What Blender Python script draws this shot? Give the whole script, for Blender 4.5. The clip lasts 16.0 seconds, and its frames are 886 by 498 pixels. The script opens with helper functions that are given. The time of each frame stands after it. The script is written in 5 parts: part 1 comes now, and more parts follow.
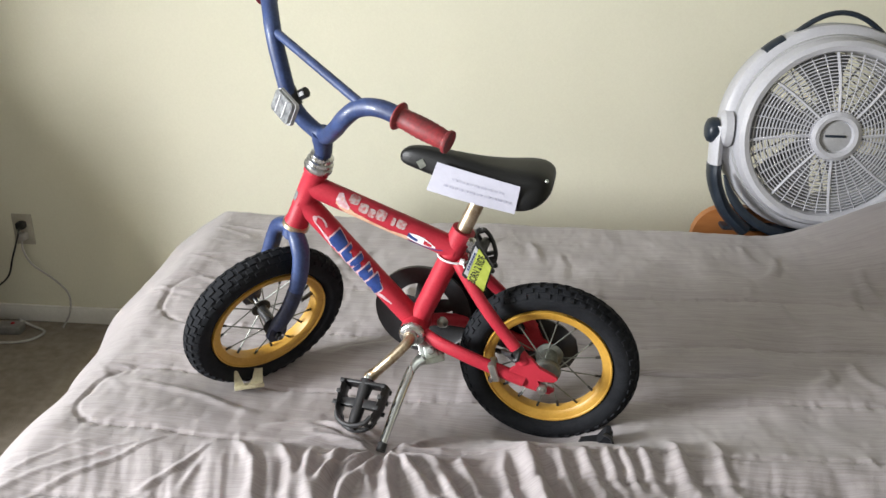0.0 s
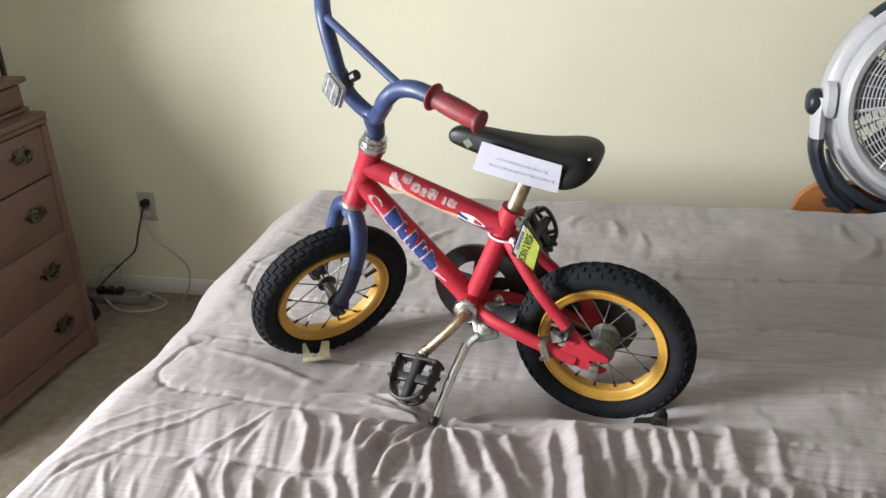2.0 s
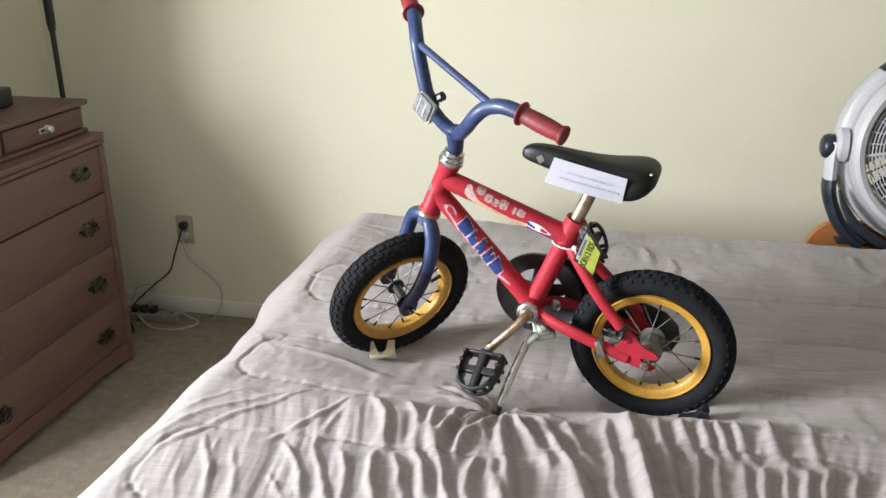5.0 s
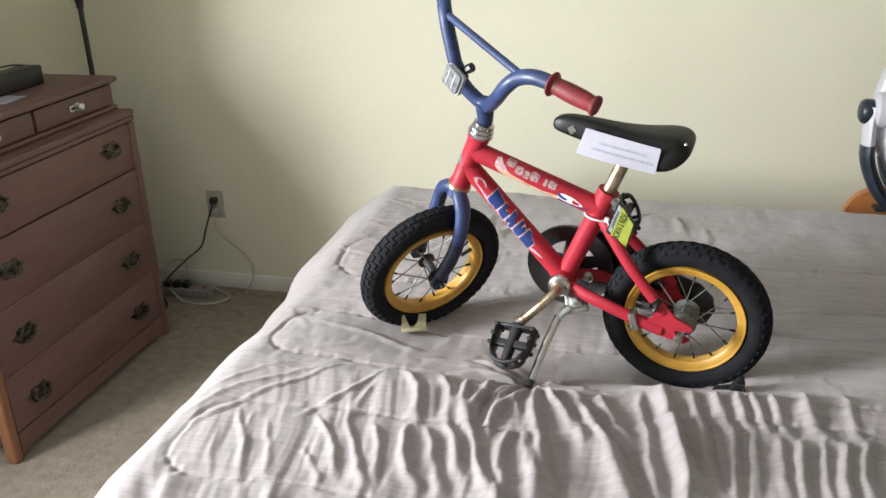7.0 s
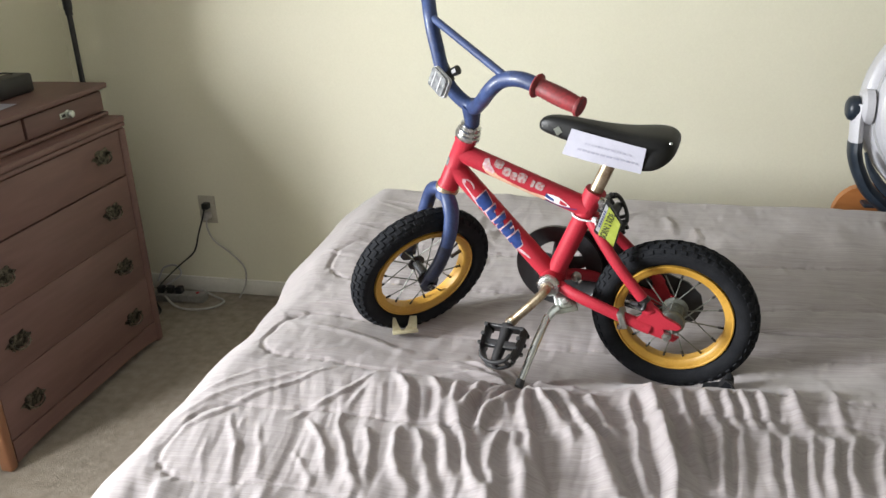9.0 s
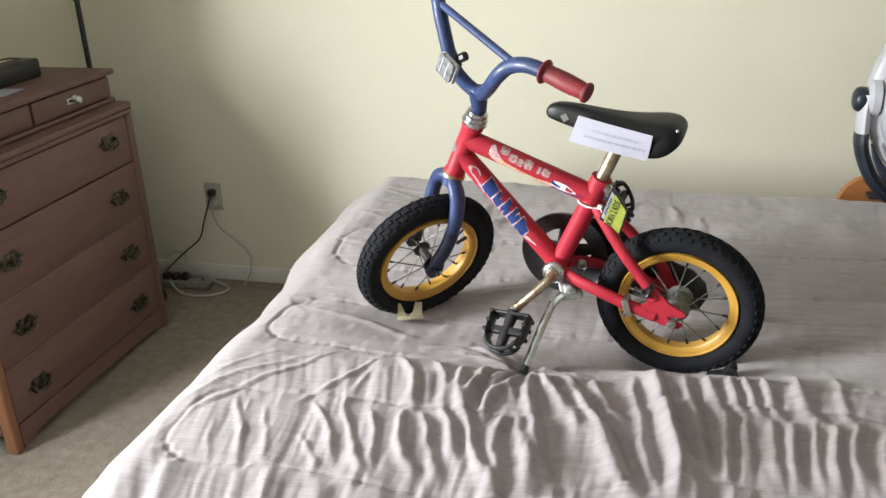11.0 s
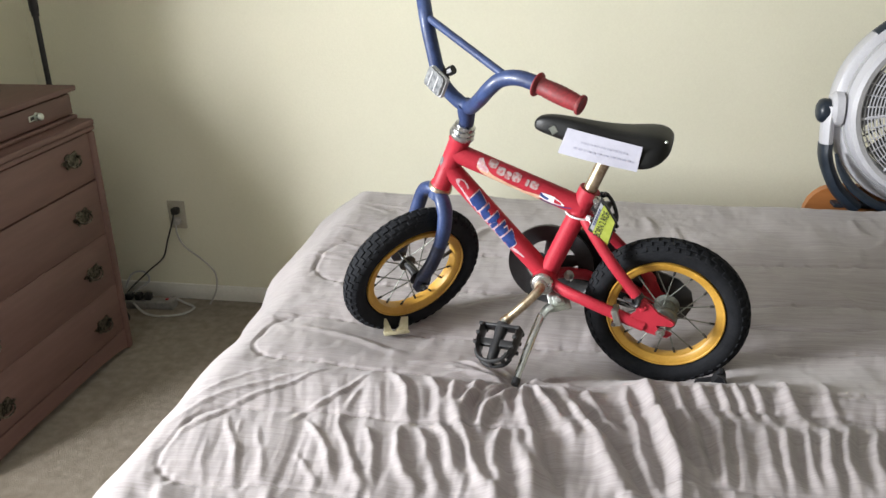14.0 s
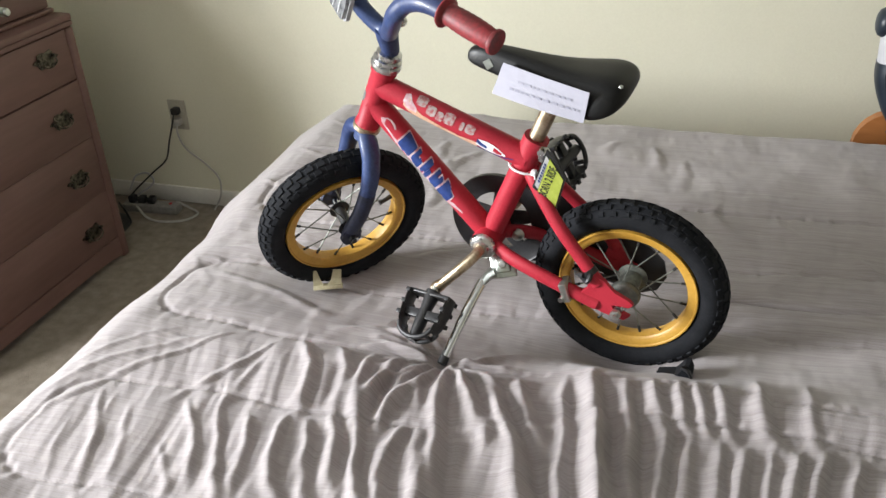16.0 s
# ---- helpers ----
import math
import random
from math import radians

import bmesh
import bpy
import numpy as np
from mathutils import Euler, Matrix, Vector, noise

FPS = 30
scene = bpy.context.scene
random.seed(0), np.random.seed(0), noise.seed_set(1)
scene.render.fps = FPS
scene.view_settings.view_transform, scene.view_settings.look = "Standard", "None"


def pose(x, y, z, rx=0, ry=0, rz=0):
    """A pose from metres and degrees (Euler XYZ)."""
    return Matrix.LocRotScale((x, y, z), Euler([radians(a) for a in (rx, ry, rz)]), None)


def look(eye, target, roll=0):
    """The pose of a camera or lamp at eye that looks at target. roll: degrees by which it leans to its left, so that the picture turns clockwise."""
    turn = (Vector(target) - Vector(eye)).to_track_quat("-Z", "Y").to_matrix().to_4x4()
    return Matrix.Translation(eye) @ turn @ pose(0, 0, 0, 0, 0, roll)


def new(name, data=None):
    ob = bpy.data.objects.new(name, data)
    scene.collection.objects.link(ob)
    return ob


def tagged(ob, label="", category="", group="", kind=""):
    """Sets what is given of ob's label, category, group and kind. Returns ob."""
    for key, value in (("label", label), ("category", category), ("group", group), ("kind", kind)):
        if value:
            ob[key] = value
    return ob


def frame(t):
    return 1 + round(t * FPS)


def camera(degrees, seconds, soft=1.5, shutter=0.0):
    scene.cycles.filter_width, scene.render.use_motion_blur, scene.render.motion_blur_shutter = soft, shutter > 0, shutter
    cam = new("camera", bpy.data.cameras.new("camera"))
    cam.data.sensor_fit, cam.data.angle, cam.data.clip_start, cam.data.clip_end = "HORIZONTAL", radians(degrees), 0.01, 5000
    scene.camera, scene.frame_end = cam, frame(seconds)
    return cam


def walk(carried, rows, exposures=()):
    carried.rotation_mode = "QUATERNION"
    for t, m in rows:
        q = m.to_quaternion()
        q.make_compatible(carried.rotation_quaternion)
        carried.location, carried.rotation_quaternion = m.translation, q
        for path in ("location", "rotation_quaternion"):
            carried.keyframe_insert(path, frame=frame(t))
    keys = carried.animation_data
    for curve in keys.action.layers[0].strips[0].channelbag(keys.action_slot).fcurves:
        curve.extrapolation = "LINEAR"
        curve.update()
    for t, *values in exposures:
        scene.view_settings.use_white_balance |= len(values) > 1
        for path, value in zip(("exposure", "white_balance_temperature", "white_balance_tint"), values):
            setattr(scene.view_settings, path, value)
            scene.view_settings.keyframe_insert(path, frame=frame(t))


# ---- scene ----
cam = camera(54.54, 16.0)
PATH = [
    (0, (-0.027, 0.191, 1.513), (-0.156, 2.030, 0.741), 0.94),
    (0.5, (0.062, 0.184, 1.516), (-0.308, 1.981, 0.720), 0.29),
    (1, (0.092, 0.191, 1.516), (-0.282, 1.975, 0.695), 0.33),
    (1.5, (0.097, 0.198, 1.519), (-0.343, 1.964, 0.691), -1.96),
    (2, (0.109, 0.198, 1.521), (-0.328, 1.969, 0.702), -2.70),
    (2.5, (0.110, 0.189, 1.518), (-0.367, 1.943, 0.684), -2.46),
    (3, (0.085, 0.163, 1.518), (-0.448, 1.914, 0.711), -1.87),
    (3.2, (0.060, 0.142, 1.525), (-0.444, 1.928, 0.780), -1.58),
    (5.3, (0.006, -0.014, 1.511), (-0.409, 1.809, 0.801), -0.33),
    (5.5, (0.037, -0.009, 1.514), (-0.428, 1.795, 0.785), -0.14),
    (6, (0.050, -0.002, 1.513), (-0.434, 1.791, 0.770), -1.25),
    (6.5, (0.010, 0.007, 1.512), (-0.459, 1.795, 0.748), -2.21),
    (7, (0.000, 0.000, 1.512), (-0.475, 1.783, 0.741), -1.73),
    (7.5, (-0.001, -0.006, 1.514), (-0.465, 1.778, 0.739), -1.86),
    (8, (0.003, -0.013, 1.513), (-0.439, 1.779, 0.743), -2.12),
    (8.5, (0.006, -0.008, 1.511), (-0.440, 1.781, 0.736), -2.45),
    (9, (0.014, -0.003, 1.514), (-0.452, 1.784, 0.747), -2.42),
    (11.5, (0.011, -0.023, 1.506), (-0.464, 1.753, 0.718), -2.00),
    (12, (0.003, -0.032, 1.505), (-0.489, 1.745, 0.731), -1.81),
    (12.5, (0.007, -0.031, 1.509), (-0.550, 1.722, 0.724), -2.52),
    (13, (0.007, -0.022, 1.504), (-0.545, 1.722, 0.695), -3.00),
    (13.5, (-0.004, -0.020, 1.506), (-0.501, 1.745, 0.706), -2.66),
    (14, (-0.056, -0.025, 1.505), (-0.421, 1.790, 0.749), -1.67),
    (14.5, (-0.108, 0.010, 1.495), (-0.334, 1.831, 0.698), -2.33),
    (15, (-0.046, 0.088, 1.491), (-0.294, 1.889, 0.658), -2.90),
    (15.5, (0.104, 0.198, 1.515), (-0.363, 1.944, 0.660), -0.74),
    (16, (0.134, 0.311, 1.504), (-0.395, 1.961, 0.505), -2.52),
]
walk(cam, [(t, look(eye, target, roll)) for t, eye, target, roll in PATH])

# ---- world and lights ----
world = bpy.data.worlds.new("world")
scene.world = world
world.use_nodes = True
wn = world.node_tree.nodes
sky = wn.new("ShaderNodeTexSky")
sky.sky_type, sky.sun_disc = "NISHITA", False
sky.sun_elevation, sky.sun_rotation = radians(35), radians(200)
world.node_tree.links.new(sky.outputs[0], wn["Background"].inputs[0])
wn["Background"].inputs[1].default_value = 0.12


def window_lamp(name, m, w, h, watts, color):
    """Sky light that enters by a window's opening."""
    data = bpy.data.lights.new(name, "AREA")
    data.shape, data.size, data.size_y, data.energy, data.color = "RECTANGLE", w, h, watts, color
    ob = new(name, data)
    ob.matrix_world = m
    return ob


window_lamp("window_light", look((-2.42, 0.36, 1.33), (-1.0, 0.36, 1.26)), 0.76, 0.86, 177, (0.945, 0.966, 1.0))
scene.view_settings.exposure = 0.0


# ---- materials ----
def rgb(c):
    return (*c, 1.0)


def surface(name, dark, light, scale=20.0, rough=0.5, metal=0.0, bump=0.0, fine=200.0, stretch=(1, 1, 1), rough_var=0.1, coat=0.0, contrast=(0.35, 0.65), spec=0.5):
    """A procedural material: two colours mixed by a coarse and a fine noise, with relief and uneven gloss."""
    m = bpy.data.materials.new(name)
    m.use_nodes = True
    nodes, links = m.node_tree.nodes, m.node_tree.links
    bsdf = nodes["Principled BSDF"]
    coord, mapping = nodes.new("ShaderNodeTexCoord"), nodes.new("ShaderNodeMapping")
    mapping.inputs["Scale"].default_value = stretch
    links.new(coord.outputs["Object"], mapping.inputs["Vector"])
    big, small = nodes.new("ShaderNodeTexNoise"), nodes.new("ShaderNodeTexNoise")
    big.inputs["Scale"].default_value, big.inputs["Detail"].default_value = scale, 4
    small.inputs["Scale"].default_value, small.inputs["Detail"].default_value = fine, 3
    for n in (big, small):
        links.new(mapping.outputs[0], n.inputs["Vector"])
    mix = nodes.new("ShaderNodeMath")
    mix.operation = "MULTIPLY_ADD"
    links.new(small.outputs["Fac"], mix.inputs[0])
    mix.inputs[1].default_value = 0.35
    add = nodes.new("ShaderNodeMath")
    add.operation = "MULTIPLY"
    add.inputs[1].default_value = 0.65
    links.new(big.outputs["Fac"], add.inputs[0])
    links.new(add.outputs[0], mix.inputs[2])
    ramp = nodes.new("ShaderNodeValToRGB")
    ramp.color_ramp.elements[0].position, ramp.color_ramp.elements[1].position = contrast
    ramp.color_ramp.elements[0].color, ramp.color_ramp.elements[1].color = rgb(dark), rgb(light)
    links.new(mix.outputs[0], ramp.inputs[0])
    links.new(ramp.outputs[0], bsdf.inputs["Base Color"])
    mr = nodes.new("ShaderNodeMapRange")
    mr.inputs["To Min"].default_value, mr.inputs["To Max"].default_value = max(0.02, rough - rough_var), min(1, rough + rough_var)
    links.new(big.outputs["Fac"], mr.inputs["Value"])
    links.new(mr.outputs[0], bsdf.inputs["Roughness"])
    bsdf.inputs["Metallic"].default_value = metal
    bsdf.inputs["Coat Weight"].default_value = coat
    bsdf.inputs["Specular IOR Level"].default_value = spec
    if bump:
        b = nodes.new("ShaderNodeBump")
        b.inputs["Strength"].default_value, b.inputs["Distance"].default_value = 1.0, bump
        links.new(small.outputs["Fac"], b.inputs["Height"])
        links.new(b.outputs[0], bsdf.inputs["Normal"])
    return m


def linen(name, dark, light):
    """Slub linen: fine threads along x with broken darker slubs, and a faint cross weave."""
    m = surface(name, dark, light, 5, 0.85, 0, 0.0006, 500, (1.0, 1.0, 1), 0.05)
    nodes, links = m.node_tree.nodes, m.node_tree.links
    bsdf = nodes["Principled BSDF"]
    base = bsdf.inputs["Base Color"].links[0].from_socket
    coord, mapping = nodes.new("ShaderNodeTexCoord"), nodes.new("ShaderNodeMapping")
    mapping.inputs["Scale"].default_value = (16, 560, 5)
    links.new(coord.outputs["Object"], mapping.inputs["Vector"])
    slub = nodes.new("ShaderNodeTexNoise")
    slub.inputs["Scale"].default_value, slub.inputs["Detail"].default_value = 1.0, 2
    links.new(mapping.outputs[0], slub.inputs["Vector"])
    ramp = nodes.new("ShaderNodeValToRGB")
    ramp.color_ramp.elements[0].position, ramp.color_ramp.elements[1].position = 0.3, 0.6
    ramp.color_ramp.elements[0].color, ramp.color_ramp.elements[1].color = (0.80, 0.79, 0.78, 1), (1.03, 1.03, 1.03, 1)
    links.new(slub.outputs["Fac"], ramp.inputs[0])
    mul = nodes.new("ShaderNodeMix")
    mul.data_type, mul.blend_type = "RGBA", "MULTIPLY"
    mul.inputs["Factor"].default_value = 1.0
    links.new(base, mul.inputs["A"])
    links.new(ramp.outputs[0], mul.inputs["B"])
    cross, weft = nodes.new("ShaderNodeMapping"), nodes.new("ShaderNodeTexNoise")
    cross.inputs["Scale"].default_value = (6, 150, 5)
    links.new(coord.outputs["Object"], cross.inputs["Vector"])
    weft.inputs["Scale"].default_value, weft.inputs["Detail"].default_value = 1.0, 2
    links.new(cross.outputs[0], weft.inputs["Vector"])
    warp = nodes.new("ShaderNodeMapRange")
    warp.inputs["From Min"].default_value, warp.inputs["From Max"].default_value = 0.3, 0.7
    warp.inputs["To Min"].default_value, warp.inputs["To Max"].default_value = 0.92, 1.05
    links.new(weft.outputs["Fac"], warp.inputs["Value"])
    both = nodes.new("ShaderNodeMix")
    both.data_type, both.blend_type = "RGBA", "MULTIPLY"
    both.inputs["Factor"].default_value = 1.0
    links.new(mul.outputs["Result"], both.inputs["A"])
    links.new(warp.outputs[0], both.inputs["B"])
    links.new(both.outputs["Result"], bsdf.inputs["Base Color"])
    bsdf.inputs["Sheen Weight"].default_value = 0.25
    return m


M_WALL = surface("wall_paint", (0.70, 0.677, 0.535), (0.755, 0.732, 0.588), 1.6, 0.75, 0, 0.0006, 160)
M_CEIL = surface("ceiling_paint", (0.46, 0.455, 0.43), (0.52, 0.515, 0.49), 2.0, 0.9, 0, 0.001, 120)
M_TRIM = surface("trim_paint", (0.70, 0.685, 0.63), (0.80, 0.785, 0.73), 8, 0.45, 0, 0.0002, 90)
M_CARPET = surface("carpet", (0.20, 0.168, 0.130), (0.37, 0.318, 0.255), 28, 0.97, 0, 0.008, 320, contrast=(0.30, 0.70))
M_LINEN = linen("linen", (0.318, 0.286, 0.285), (0.402, 0.364, 0.365))
M_THREAD = surface("stitching", (0.34, 0.305, 0.295), (0.44, 0.40, 0.385), 60, 0.8)
M_MATTRESS = surface("ticking", (0.6, 0.58, 0.55), (0.72, 0.7, 0.67), 12, 0.85, 0, 0.001, 150)
M_RED = surface("red_paint", (0.31, 0.014, 0.027), (0.43, 0.024, 0.042), 18, 0.52, 0, 0.0002, 260, contrast=(0.3, 0.6), spec=0.3)
M_GRIP = surface("red_rubber", (0.085, 0.016, 0.016), (0.30, 0.020, 0.027), 24, 0.55, 0, 0.0003, 240)
M_BLUE = surface("blue_paint", (0.014, 0.026, 0.085), (0.034, 0.064, 0.175), 30, 0.5, 0, 0.0002, 240, coat=0.15)
M_YELLOW = surface("yellow_plastic", (0.47, 0.25, 0.034), (0.60, 0.34, 0.06), 25, 0.42, 0, 0.0001, 220)
M_TYRE = surface("tyre_rubber", (0.008, 0.009, 0.011), (0.017, 0.018, 0.021), 40, 0.85, 0, 0.0004, 260, spec=0.18)
M_BLACK = surface("black_plastic", (0.012, 0.012, 0.013), (0.026, 0.026, 0.028), 35, 0.4, 0, 0.0002, 300)
M_VINYL = surface("black_vinyl", (0.004, 0.0045, 0.005), (0.008, 0.008, 0.008), 20, 0.46, 0, 0.0002, 420, spec=0.35)
M_BLUE_DARK = surface("scuffed_shaded_blue", (0.008, 0.010, 0.022), (0.02, 0.028, 0.07), 60, 0.5, 0, 0.0002, 240)
# the power strip's white, toned down to a mid grey
M_STRIP = surface("greyed_white_plastic", (0.17, 0.163, 0.15), (0.27, 0.26, 0.24), 40, 0.55)
M_CHROME = surface("chrome", (0.46, 0.46, 0.45), (0.70, 0.70, 0.69), 50, 0.27, 1.0, 0.0001, 200, rough_var=0.12)
M_LEG = surface("bright_plated_steel", (0.66, 0.68, 0.68), (0.80, 0.83, 0.83), 50, 0.20, 1.0, 0.0001, 200, rough_var=0.1)
M_RUST = surface("tarnished_steel", (0.25, 0.14, 0.06), (0.62, 0.52, 0.38), 45, 0.38, 1.0, 0.0002, 260, contrast=(0.3, 0.6))
M_STEEL = surface("galvanised_steel", (0.42, 0.45, 0.42), (0.62, 0.66, 0.62), 60, 0.36, 1.0, 0.0001, 260)
M_HUB = surface("dull_zinc", (0.14, 0.15, 0.135), (0.26, 0.27, 0.24), 60, 0.5, 0.8, 0.0002, 220)
M_WHITE = surface("white_vinyl", (0.72, 0.70, 0.72), (0.82, 0.80, 0.82), 30, 0.5)
M_PAPER = surface("paper", (0.36, 0.355, 0.415), (0.41, 0.405, 0.47), 12, 0.8, 0, 0.0001, 100)
M_INK = surface("grey_ink", (0.27, 0.27, 0.335), (0.35, 0.35, 0.41), 90, 0.8)
M_DECAL_GREY = surface("worn_silver_decal", (0.36, 0.06, 0.07), (0.40, 0.33, 0.32), 190, 0.5, contrast=(0.38, 0.55))
M_DECAL_TAN = surface("tan_decal", (0.50, 0.27, 0.17), (0.66, 0.43, 0.30), 60, 0.5)
M_DECAL_PINK = surface("pale_decal", (0.46, 0.20, 0.22), (0.62, 0.52, 0.55), 110, 0.5)
M_DECAL_BLUE = surface("blue_decal", (0.012, 0.03, 0.13), (0.025, 0.06, 0.23), 140, 0.4)
M_LIME = surface("lime_sticker", (0.30, 0.36, 0.04), (0.42, 0.47, 0.09), 70, 0.5)
M_SILVER = surface("silver_reflector", (0.16, 0.17, 0.18), (0.50, 0.51, 0.52), 130, 0.18, 0.5, 0.0006, 380)
M_BEIGE = surface("beige_plastic", (0.36, 0.32, 0.20), (0.50, 0.45, 0.30), 50, 0.5)
M_PLATE = surface("almond_plastic", (0.38, 0.35, 0.28), (0.47, 0.44, 0.36), 40, 0.45)
M_CORD_W = surface("white_cord", (0.34, 0.325, 0.30), (0.46, 0.44, 0.41), 40, 0.5)
M_CORD_B = surface("black_cord", (0.01, 0.01, 0.01), (0.02, 0.02, 0.02), 40, 0.5)
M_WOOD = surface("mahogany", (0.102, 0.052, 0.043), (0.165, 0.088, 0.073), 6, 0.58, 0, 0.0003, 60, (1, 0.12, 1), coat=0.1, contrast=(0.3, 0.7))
# upright grain; the same mahogany brightened to carry window light in its colour
M_WOOD_LIT = surface("mahogany_upright_lit", (0.19, 0.080, 0.038), (0.33, 0.150, 0.072), 6, 0.35, 0, 0.0003, 60, (1, 1, 0.12), coat=0.3, contrast=(0.3, 0.7))
M_OAK = surface("orange_wood", (0.33, 0.115, 0.03), (0.47, 0.19, 0.06), 9, 0.45, 0, 0.0003, 70, (0.2, 1, 1))
M_BRASS = surface("old_brass", (0.022, 0.020, 0.016), (0.20, 0.18, 0.14), 60, 0.4, 0.9, 0.0004, 200, contrast=(0.42, 0.66))
M_FAN = surface("fan_plastic", (0.48, 0.48, 0.515), (0.56, 0.56, 0.595), 8, 0.38, 0, 0.0001, 160)
M_FAN_GREY = surface("fan_grey_plastic", (0.36, 0.36, 0.37), (0.44, 0.44, 0.45), 10, 0.4)
M_FAN_BLADE = surface("fan_blade_plastic", (0.20, 0.20, 0.205), (0.27, 0.27, 0.275), 12, 0.35)
M_FAN_DARK = surface("fan_navy_plastic", (0.010, 0.016, 0.026), (0.02, 0.03, 0.045), 30, 0.38)
M_SCREEN = surface("screen", (0.018, 0.018, 0.020), (0.026, 0.026, 0.028), 3, 0.30)


# ---- mesh helpers ----
def part(name, bm, material, parent=None, label="", smooth=True):
    """Links a bmesh as one mesh object."""
    bmesh.ops.recalc_face_normals(bm, faces=bm.faces)
    me = bpy.data.meshes.new(name)
    bm.to_mesh(me)
    bm.free()
    me.materials.append(material)
    if smooth:
        for p in me.polygons:
            p.use_smooth = True
        me.set_sharp_from_angle(angle=radians(38))
    ob = new(name, me)
    ob.parent = parent
    return tagged(ob, label=label)


def thing(name, label, category, m=None, group=""):
    ob = new(name)
    ob.empty_display_size = 0.05
    if m is not None:
        ob.matrix_world = m
    return tagged(ob, label, category, group)


def spline(pts, n=6):
    """A smooth line through pts."""
    pts = [Vector(p) for p in pts]
    ext = [2 * pts[0] - pts[1], *pts, 2 * pts[-1] - pts[-2]]
    out = []
    for i in range(1, len(ext) - 2):
        a, b, c, d = ext[i - 1:i + 3]
        for k in range(n):
            t = k / n
            out.append(0.5 * (2 * b + (c - a) * t + (2 * a - 5 * b + 4 * c - d) * t * t + (3 * b - 3 * c + d - a) * t ** 3))
    return out + [pts[-1]]


def sweep(bm, pts, radius, seg=12, flat=1.0, side=None, cap=True):
    """A tube along pts. radius: one number or one for each point; flat: how far it is squeezed across side."""
    pts = [Vector(p) for p in pts]
    n = len(pts)
    rad = radius if isinstance(radius, (list, tuple)) else [radius] * n
    ref = Vector(side) if side else Vector((0.31, 0.17, 0.93))
    rings = []
    u = None
    for i, p in enumerate(pts):
        d = (pts[min(i + 1, n - 1)] - pts[max(i - 1, 0)]).normalized()
        u = (ref - ref.dot(d) * d).normalized() if u is None or side else (u - u.dot(d) * d).normalized()
        w = d.cross(u)
        rings.append([bm.verts.new(p + rad[i] * (flat * math.cos(a) * u + math.sin(a) * w)) for a in (2 * math.pi * k / seg for k in range(seg))])
    for a, b in zip(rings, rings[1:]):
        for k in range(seg):
            bm.faces.new((a[k], a[(k + 1) % seg], b[(k + 1) % seg], b[k]))
    if cap:
        bm.faces.new(rings[0]), bm.faces.new(rings[-1])
    return bm


def tube(pts, radius, seg=12, **k):
    return sweep(bmesh.new(), pts, radius, seg, **k)


def lathe(bm, profile, seg=48, m=None, closed=False):
    """Turns (radius, height) pairs about z."""
    m = m or Matrix()
    rings = []
    for r, h in profile:
        if r < 1e-6:
            rings.append([bm.verts.new(m @ Vector((0, 0, h)))])
        else:
            rings.append([bm.verts.new(m @ Vector((r * math.cos(a), r * math.sin(a), h))) for a in (2 * math.pi * k / seg for k in range(seg))])
    pairs = list(zip(rings, rings[1:]))
    if closed:
        pairs.append((rings[-1], rings[0]))
    for a, b in pairs:
        for k in range(seg):
            j = (k + 1) % seg
            if len(a) == 1 and len(b) == 1:
                continue
            if len(a) == 1:
                bm.faces.new((a[0], b[j], b[k]))
            elif len(b) == 1:
                bm.faces.new((a[k], a[j], b[0]))
            else:
                bm.faces.new((a[k], a[j], b[j], b[k]))
    return bm


def axis_pose(p, d):
    """A pose at p with z along d."""
    return Matrix.Translation(p) @ Vector(d).to_track_quat("Z", "Y").to_matrix().to_4x4()


def block(bm, lo, hi, bevel=0.0, m=None, seg=2):
    """A box from corner to corner with rounded edges."""
    lo, hi = Vector(lo), Vector(hi)
    t = Matrix.Translation((lo + hi) / 2) @ Matrix.Diagonal((*(hi - lo), 1))
    made = bmesh.ops.create_cube(bm, size=1, matrix=t)["verts"]
    if bevel:
        edges = list({e for v in made for e in v.link_edges})
        res = bmesh.ops.bevel(bm, geom=edges, offset=bevel, segments=seg, profile=0.5, affect="EDGES")
        made = list({v for f in res["faces"] for v in f.verts} | {v for v in made if v.is_valid})
    if m is not None:
        bmesh.ops.transform(bm, matrix=m, verts=made)
    return bm


def box(lo, hi, bevel=0.0, m=None, seg=2):
    return block(bmesh.new(), lo, hi, bevel, m, seg)


def prism(bm, outline, thick, m=None):
    """A flat plate: outline points (x, y), extruded by thick along z, centred."""
    m = m or Matrix()
    low = [bm.verts.new(m @ Vector((x, y, -thick / 2))) for x, y in outline]
    top = [bm.verts.new(m @ Vector((x, y, thick / 2))) for x, y in outline]
    bm.faces.new(low[::-1]), bm.faces.new(top)
    for i in range(len(low)):
        j = (i + 1) % len(low)
        bm.faces.new((low[i], low[j], top[j], top[i]))
    return bm


# ---- the room ----
WALL_Y, WALL_X, EAST, SOUTH, HIGH = 2.94, -2.23, 3.9, -3.2, 2.44


def structure(name, bm, material, label):
    return tagged(part(name, bm, material, None, "", True), label, name.split("_")[0], kind="structure")


